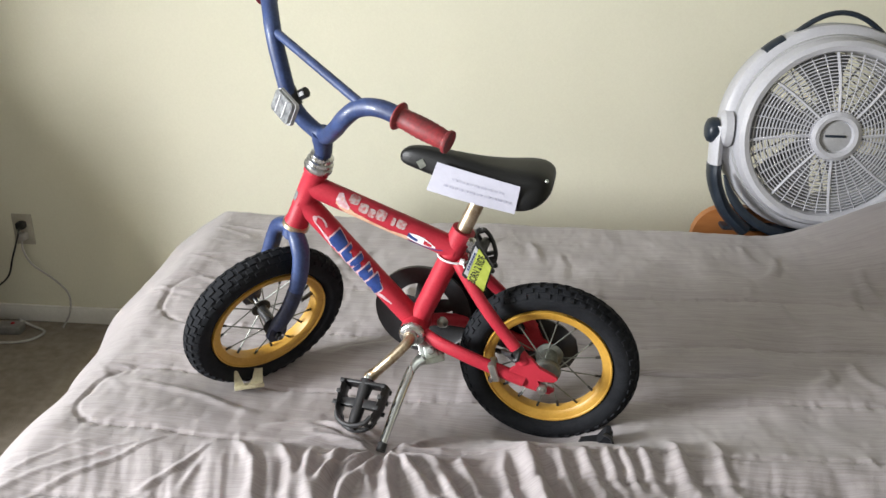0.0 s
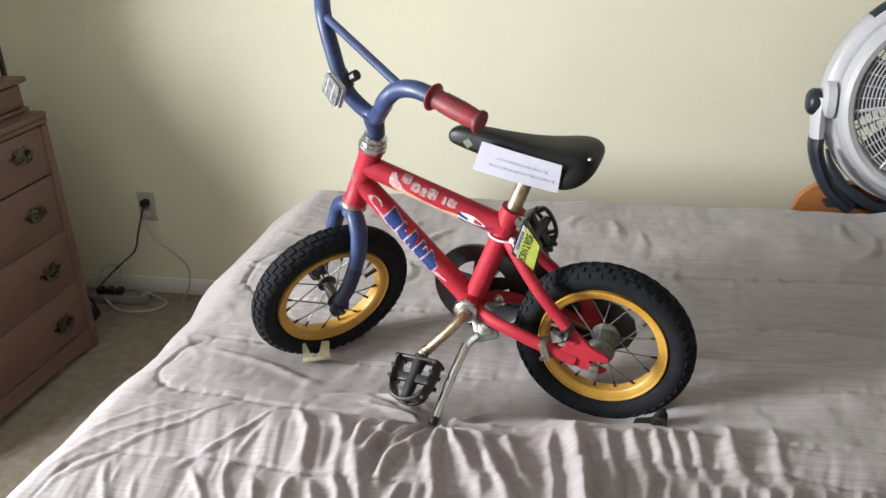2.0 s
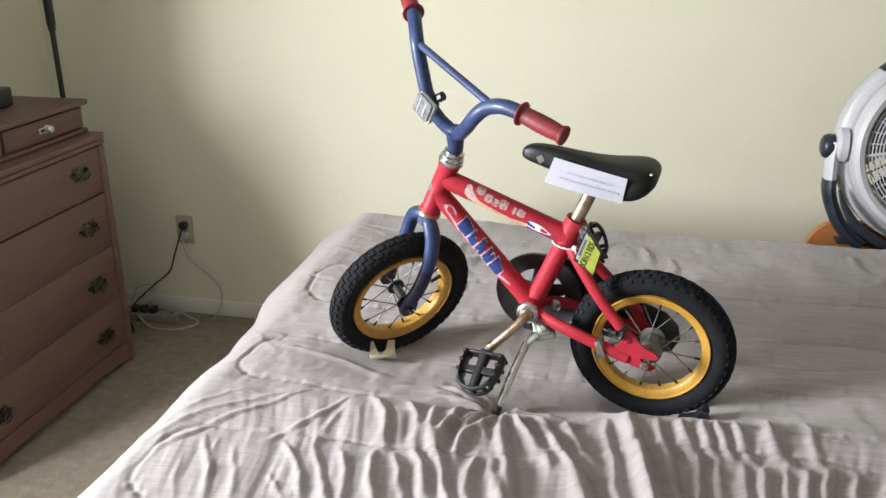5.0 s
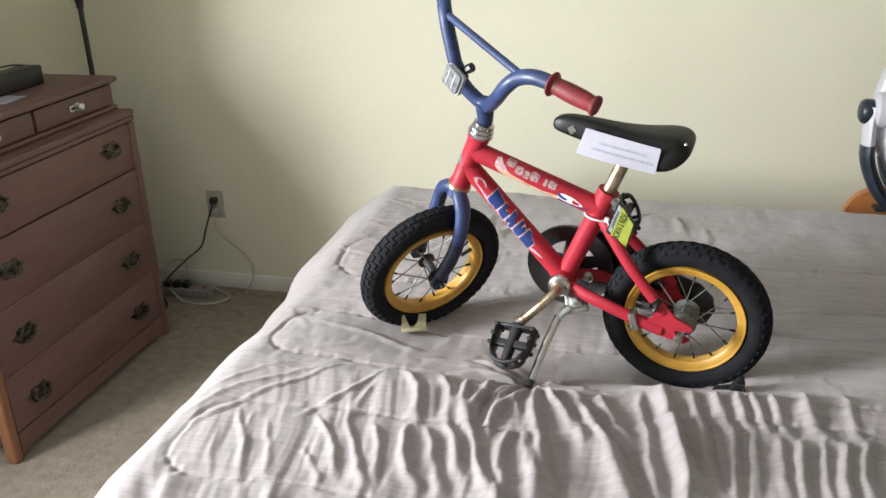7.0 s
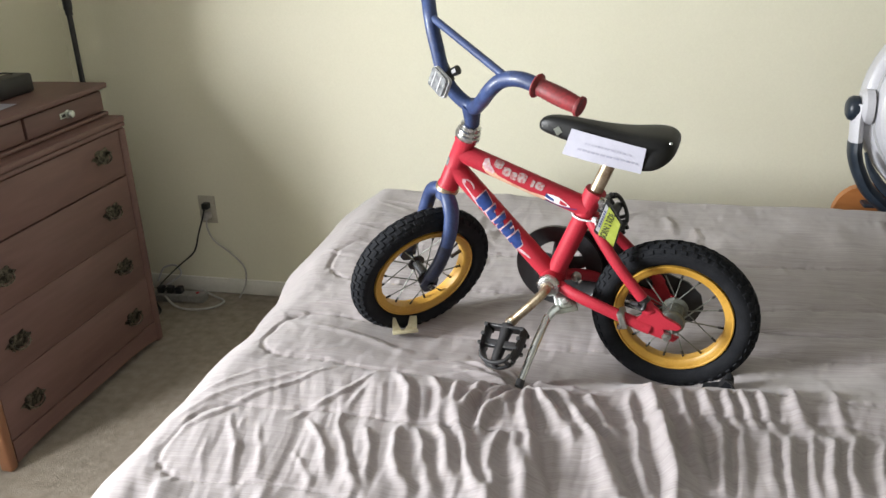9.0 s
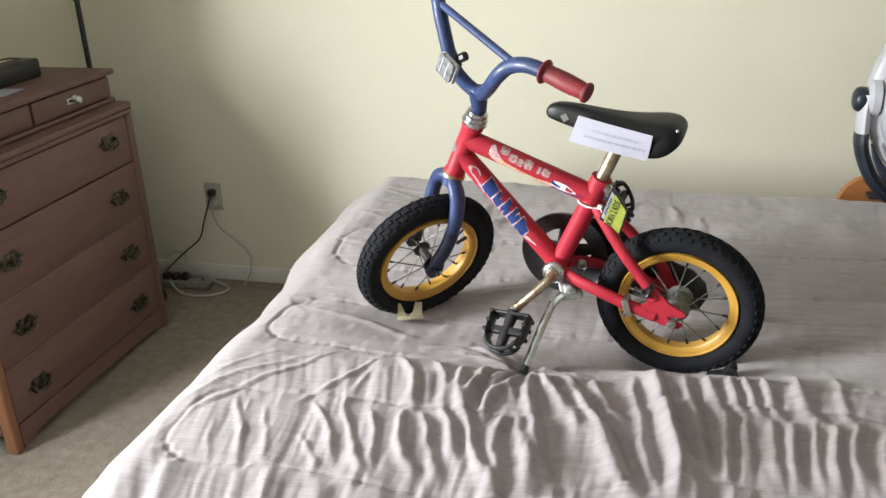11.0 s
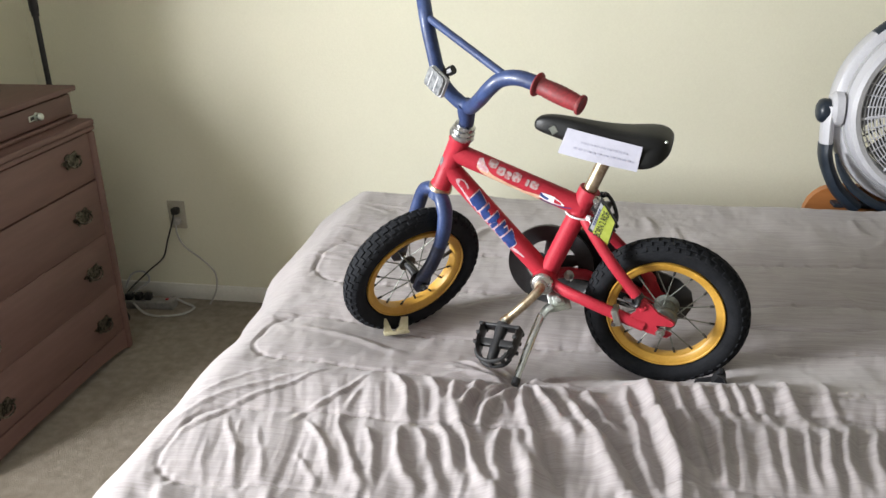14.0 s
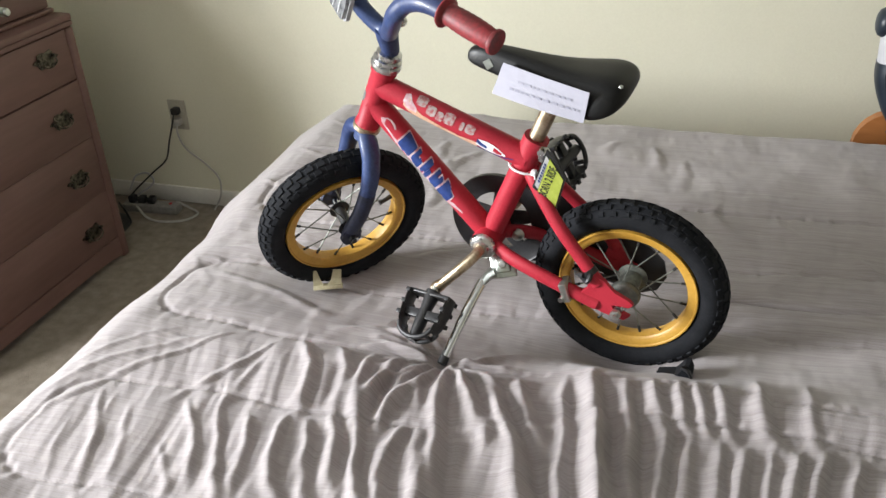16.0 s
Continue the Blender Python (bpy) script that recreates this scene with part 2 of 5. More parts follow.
structure("floor", box((WALL_X, SOUTH, -0.1), (EAST, WALL_Y, 0)), M_CARPET, "worn beige-brown cut-pile carpet floor")
structure("ceiling", box((WALL_X - 0.12, SOUTH - 0.12, HIGH), (EAST + 0.12, WALL_Y + 0.12, HIGH + 0.1)), M_CEIL, "plain white painted ceiling")
structure("wall_north", box((WALL_X - 0.12, WALL_Y, -0.1), (EAST + 0.12, WALL_Y + 0.12, HIGH)), M_WALL, "cream painted plaster wall behind the bed")
structure("wall_east", box((EAST, SOUTH, -0.1), (EAST + 0.12, WALL_Y, HIGH)), M_WALL, "cream painted plaster wall")


def wall_with_window(name, along, at, lo, hi, w0, w1, z0, z1):
    """A wall 0.12 m thick with one window opening; along: the axis it runs on."""
    bm = bmesh.new()
    for a, b, c, d in ((lo, hi, -0.1, z0), (lo, hi, z1, HIGH), (lo, w0, z0, z1), (w1, hi, z0, z1)):
        if along == "y":
            block(bm, (at - 0.12, a, c), (at, b, d))
        else:
            block(bm, (a, at - 0.12, c), (b, at, d))
    structure(name, bm, M_WALL, "cream painted plaster wall with a window opening")


wall_with_window("wall_west", "y", WALL_X, SOUTH - 0.12, WALL_Y, -0.12, 0.98, 0.84, 1.86)
structure("wall_south", box((WALL_X, SOUTH - 0.12, -0.1), (EAST + 0.12, SOUTH, HIGH)), M_WALL, "cream painted plaster wall")
for name, lo, hi in (("baseboard", (WALL_X + 0.013, WALL_Y - 0.013, 0), (EAST, WALL_Y, 0.066)), ("baseboard", (WALL_X, SOUTH, 0), (WALL_X + 0.013, WALL_Y, 0.066))):
    structure(name, box(lo, hi, 0.004), M_TRIM, "off-white painted wooden baseboard along the carpet")

# ---- the bed ----
BX0, BX1, BY0, BY1, BED_Z = -0.83, 1.25, 0.72, 2.345, 0.70
bed = thing("bed", "low bed with a thick mattress under a taupe comforter", "bed", pose(0, 0, 0))
part("base", box((BX0 + 0.12, BY0 + 0.12, 0.08), (BX1 - 0.08, BY1 - 0.12, 0.32), 0.02), M_MATTRESS, bed, "box spring base")
part("mattress", box((BX0 + 0.11, BY0 + 0.11, 0.322), (BX1 - 0.08, BY1 - 0.11, 0.56), 0.05, seg=4), M_MATTRESS, bed)
for x in (BX0 + 0.2, BX1 - 0.16):
    for y in (BY0 + 0.2, BY1 - 0.2):
        part("leg", box((x - 0.03, y - 0.03, 0), (x + 0.03, y + 0.03, 0.078), 0.005), M_BLACK, bed)

REAR = Vector((0.0616, 1.4467, 0.7784))
HEAD = Vector((-0.99025, 0.13928, 0.0))
LEFT = Vector((-0.13882, -0.98700, -0.08105))
UPW = Vector((-0.01129, -0.08026, 0.99671))
FRONT = Vector((-0.4193, 1.5026, 0.808))
KICK = Vector((-0.2006, 1.3317, 0.672))


def smooth(a, b, x):
    t = np.clip((x - a) / (b - a), 0, 1)
    return t * t * (3 - 2 * t)


def ridge(x, y, p, q, width, bend, crease=0.0):
    """A soft fold from p to q: 1 on its crest, fading at both ends, with a crease along its right foot."""
    dx, dy = q[0] - p[0], q[1] - p[1]
    n = math.hypot(dx, dy)
    ux, uy = dx / n, dy / n
    s = ((x - p[0]) * ux + (y - p[1]) * uy) / n
    d = (x - p[0]) * -uy + (y - p[1]) * ux - bend * np.sin(np.pi * np.clip(s, 0, 1))
    d = d + 0.0022 * np.sin(s * n * 38 + 9 * p[0]) + 0.0007 * np.sin(s * n * 120 + 31 * p[1])
    fade = smooth(-0.12, 0.22, s) * (1 - smooth(0.72, 1.15, s))
    w = width * (0.75 + 0.5 * np.clip(s, 0, 1))
    return (np.exp(-(d / w) ** 2) - crease * np.exp(-((d - 1.55 * w) / (0.55 * w)) ** 2)) * fade


def lattice(u, v, seed):
    """Smooth noise from -1 to 1 over a grid of random values."""
    table = np.random.RandomState(seed).uniform(-1, 1, (128, 128))
    iu, iv = np.floor(u).astype(int), np.floor(v).astype(int)
    fu, fv = u - iu, v - iv
    fu, fv = fu * fu * (3 - 2 * fu), fv * fv * (3 - 2 * fv)
    a, b = table[iu % 128, iv % 128], table[(iu + 1) % 128, iv % 128]
    c, d = table[iu % 128, (iv + 1) % 128], table[(iu + 1) % 128, (iv + 1) % 128]
    return 1.35 * ((a + (b - a) * fu) * (1 - fv) + (c + (d - c) * fu) * fv)


def channel(x, y, y0, y1):
    """Signed distance to a quilted channel with a rounded end (negative inside)."""
    r, cy, hy = 0.075, (y0 + y1) / 2, (y1 - y0) / 2
    cx, hx = 0.2, 0.93
    wob = 0.006 * np.sin(x * 9 + y0 * 20) + 0.004 * np.sin(x * 23 + y0 * 7)
    qx, qy = np.abs(x - cx) - hx + r, np.abs(y - cy - wob) - hy + r
    return np.hypot(np.maximum(qx, 0), np.maximum(qy, 0)) + np.minimum(np.maximum(qx, qy), 0) - r


# folds of the near half: from (x, y) to (x, y), sideways bow, height
KICK_FOLDS = ((-0.190, 1.300, -0.114, 0.960, -0.005, 0.015), (-0.166, 1.290, -0.075, 1.110, 0.006, 0.014), (-0.112, 1.273, 0.008, 0.960, 0.008, 0.019),
              (-0.076, 1.298, -0.015, 1.150, 0.0, 0.010), (-0.189, 1.180, -0.132, 0.940, 0.0, 0.011), (-0.206, 1.170, -0.178, 0.920, -0.010, 0.011),
              (-0.209, 1.265, -0.245, 1.120, -0.010, 0.012), (-0.165, 1.305, -0.050, 1.295, -0.017, 0.008), (-0.165, 1.335, -0.055, 1.410, 0.015, 0.007),
              (-0.225, 1.320, -0.300, 1.270, 0.012, 0.009), (-0.225, 1.345, -0.330, 1.370, -0.01, 0.006))
WHEEL_FOLDS = ((-0.006, 1.310, 0.034, 1.000, -0.002, 0.010), (0.028, 1.335, 0.092, 0.980, -0.001, 0.019), (0.052, 1.213, 0.070, 0.980, 0.003, 0.010),
               (0.080, 1.325, 0.108, 1.030, 0.003, 0.013), (0.117, 1.332, 0.142, 1.200, -0.001, 0.011), (0.155, 1.339, 0.174, 1.220, -0.006, 0.010),
               (0.178, 1.343, 0.200, 1.220, -0.005, 0.010), (0.205, 1.348, 0.225, 1.225, -0.002, 0.010), (0.262, 1.375, 0.290, 1.220, -0.015, 0.012),
               (0.328, 1.378, 0.335, 1.240, -0.006, 0.007))
SIDE_FOLDS = ((0.148, 1.225, 0.141, 1.030, -0.007, 0.011), (0.177, 1.215, 0.168, 1.070, -0.002, 0.007), (0.217, 1.225, 0.209, 1.070, -0.006, 0.009),
              (0.247, 1.225, 0.234, 1.075, -0.007, 0.009), (0.279, 1.225, 0.266, 1.075, -0.006, 0.008), (0.311, 1.230, 0.293, 1.075, -0.007, 0.010),
              (0.343, 1.240, 0.325, 1.075, -0.010, 0.011), (0.385, 1.240, 0.365, 1.08, -0.008, 0.009), (0.43, 1.24, 0.40, 1.08, -0.006, 0.009))
BAND_FOLDS = ((-0.547, 1.304, -0.735, 1.058, -0.008, 0.010), (-0.575, 1.288, -0.765, 1.086, -0.022, 0.008), (-0.469, 1.290, -0.556, 1.125, 0.003, 0.010),
              (-0.426, 1.309, -0.360, 1.130, 0.014, 0.013), (-0.362, 1.310, -0.308, 1.135, 0.013, 0.012), (-0.464, 1.247, -0.474, 1.126, -0.006, 0.008),
              (-0.264, 1.300, -0.266, 1.120, -0.008, 0.014), (-0.643, 1.290, -0.755, 1.160, -0.013, 0.006), (-0.309, 1.310, -0.278, 1.145, -0.007, 0.010))
CHANNEL_FOLDS = ((-0.667, 1.120, -0.575, 0.930, 0.006, 0.011), (-0.602, 1.098, -0.535, 0.940, 0.001, 0.008), (-0.668, 1.050, -0.628, 0.935, -0.003, 0.005),
                 (-0.528, 1.130, -0.430, 0.965, 0.007, 0.010), (-0.468, 1.119, -0.378, 0.950, -0.005, 0.010), (-0.423, 1.119, -0.373, 0.960, 0.006, 0.009),
                 (-0.373, 1.130, -0.308, 0.970, -0.013, 0.011), (-0.512, 1.035, -0.454, 0.950, 0.001, 0.006), (-0.312, 1.150, -0.244, 0.985, 0.005, 0.011),
                 (-0.268, 1.140, -0.196, 0.955, -0.003, 0.012), (-0.340, 1.129, -0.275, 0.970, 0.002, 0.009), (-0.638, 1.115, -0.602, 0.995, 0.0, 0.007))


def pulled(x):
    """How far the near channel is drawn up towards the back wheel."""
    return 0.105 * smooth(-0.24, 0.13, x)


CHANNELS = ((0.940, 1.152), (1.325, 1.520), (1.70, 1.90))


def cloth(x, y):
    """Height of the comforter's top over its mean level."""
    z = 0.014 * (1 - smooth(0.90, 1.30, y))
    along = (x + 0.18)
    z = z - 0.034 * np.exp(-(along / 0.42) ** 2 - ((y - 1.49) / 0.15) ** 2)
    for c, d, depth in ((REAR, HEAD, 0.036), (FRONT, Vector((-0.69, -0.72, 0)).normalized(), 0.006)):
        u = (x - c.x) * d.x + (y - c.y) * d.y
        v = -(x - c.x) * d.y + (y - c.y) * d.x
        z = z - depth * np.exp(-(u / 0.085) ** 2 - (v / 0.045) ** 2)
    z = z + 0.019 * np.exp(-((y - 1.328 + 0.05 * np.clip(x, -1, 0.2)) / 0.042) ** 2) * smooth(-0.10, 0.06, x)
    k = np.hypot(x - KICK.x, y - KICK.y)
    z = z - 0.004 * np.exp(-(k / 0.018) ** 2) - 0.010 * np.exp(-(k / 0.060) ** 2)
    z = z - 0.021 * np.exp(-((x + 0.01) / 0.21) ** 2 - ((y - 1.44) / 0.105) ** 2)
    gather = np.ones_like(x)
    for i, (y0, y1) in enumerate(CHANNELS):
        sd = channel(x, y - (pulled(x) if i == 0 else 0), y0, y1)
        lost = 1 - 0.85 * smooth(-0.16, -0.08, x) * (1 - smooth(0.08, 0.14, x)) if i == 0 else 1.0
        z = z + 0.004 * smooth(0.0, 0.06, -sd) - 0.0035 * lost * np.exp(-(sd / 0.0045) ** 2)
        z = z + 0.004 * smooth(0.0, 0.05, sd) * np.exp(-(sd / 0.12) ** 2)
        z = z + 0.0014 * np.exp(-(sd / 0.014) ** 2) * lattice(x * 95, y * 30, 31 + i)
        gather = gather * (1 - 0.25 * np.exp(-(sd / 0.007) ** 2))
    rnd = random.Random(5)
    folds = np.zeros_like(x)
    for group in (KICK_FOLDS, WHEEL_FOLDS, SIDE_FOLDS, BAND_FOLDS, CHANNEL_FOLDS):
        for px, py, qx, qy, bend, h in group:
            calm = 0.34 + 0.66 * float(smooth(-0.58, -0.22, (px + qx) / 2))
            folds = folds + calm * h * ridge(x, y, (px, py), (qx, qy), (0.0036 + 0.66 * h * calm) * rnd.uniform(0.9, 1.1), bend, 0.45 if h > 0.0125 else 0.28 if h > 0.008 else 0.08)
    # short tight creases drawn in by the kickstand's foot
    for i in range(15):
        a = radians(150 + 235 * i / 14 + rnd.uniform(-5, 5))
        r1 = rnd.uniform(0.07, 0.15)
        ends = [(KICK.x + r * math.cos(a), KICK.y + r * math.sin(a)) for r in (0.012, r1)]
        folds = folds + rnd.uniform(0.006, 0.010) * ridge(x, y, *ends, 0.0065, rnd.uniform(-0.008, 0.008), 0.3)
    # small gathers between the folds, spreading to the left of the kickstand
    side = np.clip((KICK.x - x) / 0.5, -0.35, 1.0)
    run = np.clip(1.34 - y, -0.2, 0.7)
    s_ = x - 0.42 * side * run + 0.007 * np.sin(y * 17 + 3 * x)
    near = 1 - smooth(1.24, 1.33, y)
    left_calm = 0.4 + 0.6 * smooth(-0.72, -0.45, x)
    for f, g, amp, seed in ((30.0, 3.4, 0.0022, 11), (58.0, 6.0, 0.0014, 12), (110.0, 11.0, 0.0007, 13), (190.0, 30.0, 0.0004, 14)):
        folds = folds + amp * lattice(s_ * f, y * g + 0.8 * x, seed) * near * left_calm
    # gathers that hang on below the near channel, and along the bed's near side
    low = 1 - smooth(0.90 + pulled(x), 0.95 + pulled(x), y)
    for f, g, amp, seed in ((26.0, 2.2, 0.0045, 15), (50.0, 4.0, 0.0022, 16)):
        folds = folds + amp * lattice(s_ * f, y * g, seed) * low
    right = smooth(0.30, 0.45, x)
    for f, amp, seed in ((24.0, 0.0045, 17), (47.0, 0.0022, 18)):
        folds = folds + amp * lattice(x * f + 0.6 * np.sin(9 * y), y * 2.5, seed) * near * right
    # soft crumples over the rest of the cloth
    for f, g, amp, seed in ((6.0, 5.0, 0.0032, 21), (15.0, 9.0, 0.0018, 22), (38.0, 22.0, 0.0007, 23), (80.0, 46.0, 0.0004, 24)):
        folds = folds + amp * lattice(x * f + 2 * y, y * g - 1.3 * x, seed) * (1 - 0.5 * near)
    # small puckers near the rounded ends and the far edge
    for i in range(30):
        px, py = rnd.uniform(-0.80, -0.62), rnd.uniform(1.25, 2.2)
        folds = folds + rnd.uniform(0.0012, 0.0028) * ridge(x, y, (px, py), (px + rnd.uniform(0.08, 0.18), py + rnd.uniform(-0.12, 0.06)), 0.007, rnd.uniform(-0.008, 0.008), 0.15)
    for i in range(30):
        px, py = rnd.uniform(-0.6, 0.9), rnd.uniform(1.62, 2.28)
        folds = folds + rnd.uniform(0.0025, 0.0055) * ridge(x, y, (px, py), (px + rnd.uniform(-0.06, 0.06), py - rnd.uniform(0.06, 0.16)), 0.012, rnd.uniform(-0.02, 0.02), 0.2)
    # fine creases across the flat channel under the front wheel and behind the pedal
    for px, py, qx, qy in ((-0.66, 1.47, -0.42, 1.40), (-0.40, 1.37, -0.22, 1.39), (-0.30, 1.44, -0.20, 1.35), (-0.70, 1.56, -0.50, 1.60), (-0.62, 1.62, -0.40, 1.66), (-0.35, 1.62, -0.10, 1.70)):
        folds = folds + 0.004 * ridge(x, y, (px, py), (qx, qy), 0.010, 0.012, 0.4)
    z = z + folds * gather * smooth(0.004, 0.035, k) - 0.005
    # a crease across the cloth behind the back wheel
    z = z - 0.008 * np.exp(-((y - 1.60 - 0.01 * np.sin(x * 14)) / 0.006) ** 2) * smooth(0.12, 0.2, x) * (1 - smooth(0.42, 0.52, x))
    z = z - 0.012 * np.exp(-((y - 1.47) / 0.05) ** 2) * smooth(0.15, 0.3, x)
    z = z + 0.016 * smooth(1.62, 2.10, y) * np.exp(-((x + 0.76) / 0.13) ** 2)
    # the pillow under the cloth at the head end
    z = z - 0.008 * smooth(1.9, 2.3, y) * (1 - smooth(-0.78, -0.5, x))
    z = z + 0.012 * smooth(1.6, 2.2, y) + 0.14 * smooth(0.62, 1.10, x) * smooth(1.95, 2.2, y)
    for fx, fy, amp, ph in ((3.1, 4.3, 0.004, 0.3), (7.7, 5.1, 0.0022, 1.9), (13, 17, 0.0009, 4.0)):
        z = z + amp * np.sin(fx * x + 1.7 * np.sin(fy * 0.6 * y) + ph) * np.sin(fy * y + 1.3 * np.sin(fx * 0.7 * x))
    return z


def drape(a, lo, hi, r=0.11, flat=0.52):
    """Arc length a to a place across and a drop: flat on top, rounded over the edge, hanging at the side."""
    half = (hi - lo) / 2 - r
    c = (lo + hi) / 2
    d = np.abs(a) - half
    turn = np.clip(d / r, 0, math.pi / 2)
    hang = np.maximum(d - r * math.pi / 2, 0)
    across = np.where(d > 0, half + r * np.sin(turn), np.abs(a))
    drop = np.where(d > 0, r * (1 - np.cos(turn)), 0) + hang
    return c + np.sign(a) * across, drop, hang


def comforter():
    ea, eb = (BX1 - BX0) / 2 + 0.40, (BY1 - BY0) / 2 + 0.40
    na, nb = 840, 740
    a, b = np.meshgrid(np.linspace(-ea, ea, na), np.linspace(-eb, eb, nb), indexing="ij")
    x, dx, hx = drape(a, BX0, BX1)
    y, dy, hy = drape(b, BY0, BY1, 0.055)
    edge = np.maximum(dx, dy)
    top = cloth(x, y)
    wave = smooth(0.05, 0.4, edge)
    x = x + np.sign(a) * wave * (0.012 * np.sin(b * 17 + np.sin(b * 5) * 2)) * (dx > 0)
    y = y + np.sign(b) * wave * (0.012 * np.sin(a * 15 + np.sin(a * 4) * 2)) * (dy > 0)
    x = x - 0.005 * np.sin(y * 21 + 1.1 * np.sin(y * 8)) * smooth(0.0, 0.05, dx) * (a < 0)
    x = x - 0.045 * smooth(1.40, 1.95, y) * smooth(0.02, 0.09, dx) * (a < 0)
    z = np.maximum(BED_Z - edge + top * (1 - smooth(0.05, 0.3, edge)), 0.12)
    co = np.stack([x, y, z], -1).reshape(-1, 3)
    idx = np.arange(na * nb).reshape(na, nb)
    faces = np.stack([idx[:-1, :-1], idx[1:, :-1], idx[1:, 1:], idx[:-1, 1:]], -1).reshape(-1, 4)
    me = bpy.data.meshes.new("comforter")
    me.from_pydata(co.tolist(), [], faces.tolist())
    me.materials.append(M_LINEN)
    for p in me.polygons:
        p.use_smooth = True
    return tagged(new("comforter", me), "rumpled taupe linen comforter with stitched channels, spread on the bed", "comforter")


cover = comforter()


def top_at(x, y):
    return BED_Z + float(cloth(np.array([float(x)]), np.array([float(y)]))[0])


def stitches():
    """Rows of small thread stitches along the quilted channels."""
    bm = bmesh.new()
    for i, (y0, y1) in enumerate(CHANNELS):
        for yy in (y0, y1):
            xs = np.arange(-0.655, 0.9, 0.0085)
            wob = 0.006 * np.sin(xs * 9 + y0 * 20) + 0.004 * np.sin(xs * 23 + y0 * 7)
            ys = yy + wob + (pulled(xs) if i == 0 else 0)
            tops, ends = BED_Z + 0.0006 + cloth(xs, ys), BED_Z + 0.0006 + cloth(xs + 0.005, ys)
            for dash in range(len(xs)):
                if i == 0 and -0.14 < xs[dash] < 0.12:
                    continue
                p, q = (xs[dash], ys[dash], tops[dash]), (xs[dash] + 0.005, ys[dash], ends[dash])
                sweep(bm, [p, q], 0.0006, 4)
    ob = part("stitching", bm, M_THREAD, cover)
    ob["kind"] = "stuff"


stitches()

# ---- the bicycle ----
BIKE = Matrix.Translation(REAR + 0.002 * HEAD - 0.008 * LEFT - 0.004 * UPW) @ Matrix((HEAD, LEFT, UPW)).transposed().to_4x4()
bike = thing("bicycle", "small red and blue child's bicycle standing on the bed", "bicycle", BIKE)
V = Vector


def add(name, bm, material, label="", parent=None, smooth_=True):
    return part(name, bm, material, parent or bike, label, smooth_)


HT0, HT1 = V((0.425, 0, 0.226)), V((0.381, 0, 0.325))
ST0, ST1 = V((0.222, 0, 0.060)), V((0.142, 0, 0.243))
TT0, TT1 = V((0.394, 0, 0.297)), V((0.155, 0, 0.207))
DT0, DT1 = V((0.410, 0, 0.270)), V((0.229, 0, 0.068))
frame_red = thing("frame", "", "", None)
frame_red.parent = bike
add("head_tube", lathe(bmesh.new(), [(0, 0), (0.0205, 0), (0.0205, 0.006), (0.0185, 0.009), (0.0185, 0.099), (0.0205, 0.102), (0.0205, 0.108), (0, 0.108)], 24, axis_pose(HT0, HT1 - HT0)), M_RED, parent=frame_red)
add("top_tube", tube([TT0, TT1], 0.0185, 20), M_RED, parent=frame_red)
add("down_tube", tube([DT0, DT1], 0.0185, 20), M_RED, parent=frame_red)
add("seat_tube", tube([ST0, ST0.lerp(ST1, 0.9), ST0.lerp(ST1, 0.905), ST1], [0.0175, 0.0175, 0.0195, 0.0195], 20), M_RED, parent=frame_red)
add("bottom_bracket_shell", tube([(0.222, -0.034, 0.058), (0.222, 0.034, 0.058)], 0.0225, 24), M_RED, parent=frame_red)
for sgn in (1, -1):
    add("seat_stay", tube(spline([(0.150, 0.010 * sgn, 0.190), (0.138, 0.020 * sgn, 0.176), (0.095, 0.040 * sgn, 0.122), (0.046, 0.050 * sgn, 0.064), (0.030, 0.052 * sgn, 0.042)]), [0.006] + [0.0105] * 20 + [0.0115] * 4, 12, flat=0.8, side=(0, 1, 0)), M_RED, parent=frame_red)
    add("chain_stay", tube(spline([(0.210, 0.018 * sgn, 0.055), (0.180, 0.036 * sgn, 0.050), (0.135, 0.048 * sgn, 0.040), (0.085, 0.052 * sgn, 0.024), (0.030, 0.053 * sgn, 0.006)]), 0.0115, 12, flat=0.8, side=(0, 1, 0)), M_RED, parent=frame_red)
    out = [(0.058, 0.022), (0.052, 0.005), (0.020, -0.006), (0.004, -0.010), (-0.012, -0.012), (-0.020, -0.004), (-0.006, 0.002), (0.006, 0.006), (0.008, 0.011), (-0.002, 0.012), (-0.018, 0.012), (-0.024, 0.018), (-0.018, 0.024), (0.006, 0.036), (0.020, 0.052), (0.034, 0.060), (0.046, 0.052), (0.045, 0.034)]
    if sgn < 0:
        out = [(0.050, 0.014), (0.045, 0.000), (0.004, -0.010), (-0.012, -0.004), (-0.006, 0.010), (0.012, 0.020), (0.026, 0.052), (0.040, 0.050)]
    m = Matrix(((1, 0, 0, 0), (0, 0, 1, 0.054 * sgn), (0, 1, 0, 0), (0, 0, 0, 1)))
    add("dropout", prism(bmesh.new(), out, 0.007, m), M_RED, parent=frame_red)
add("frame_gusset", tube([(0.146, 0, 0.196), (0.118, 0, 0.158)], [0.007, 0.004], 8), M_RED, parent=frame_red)


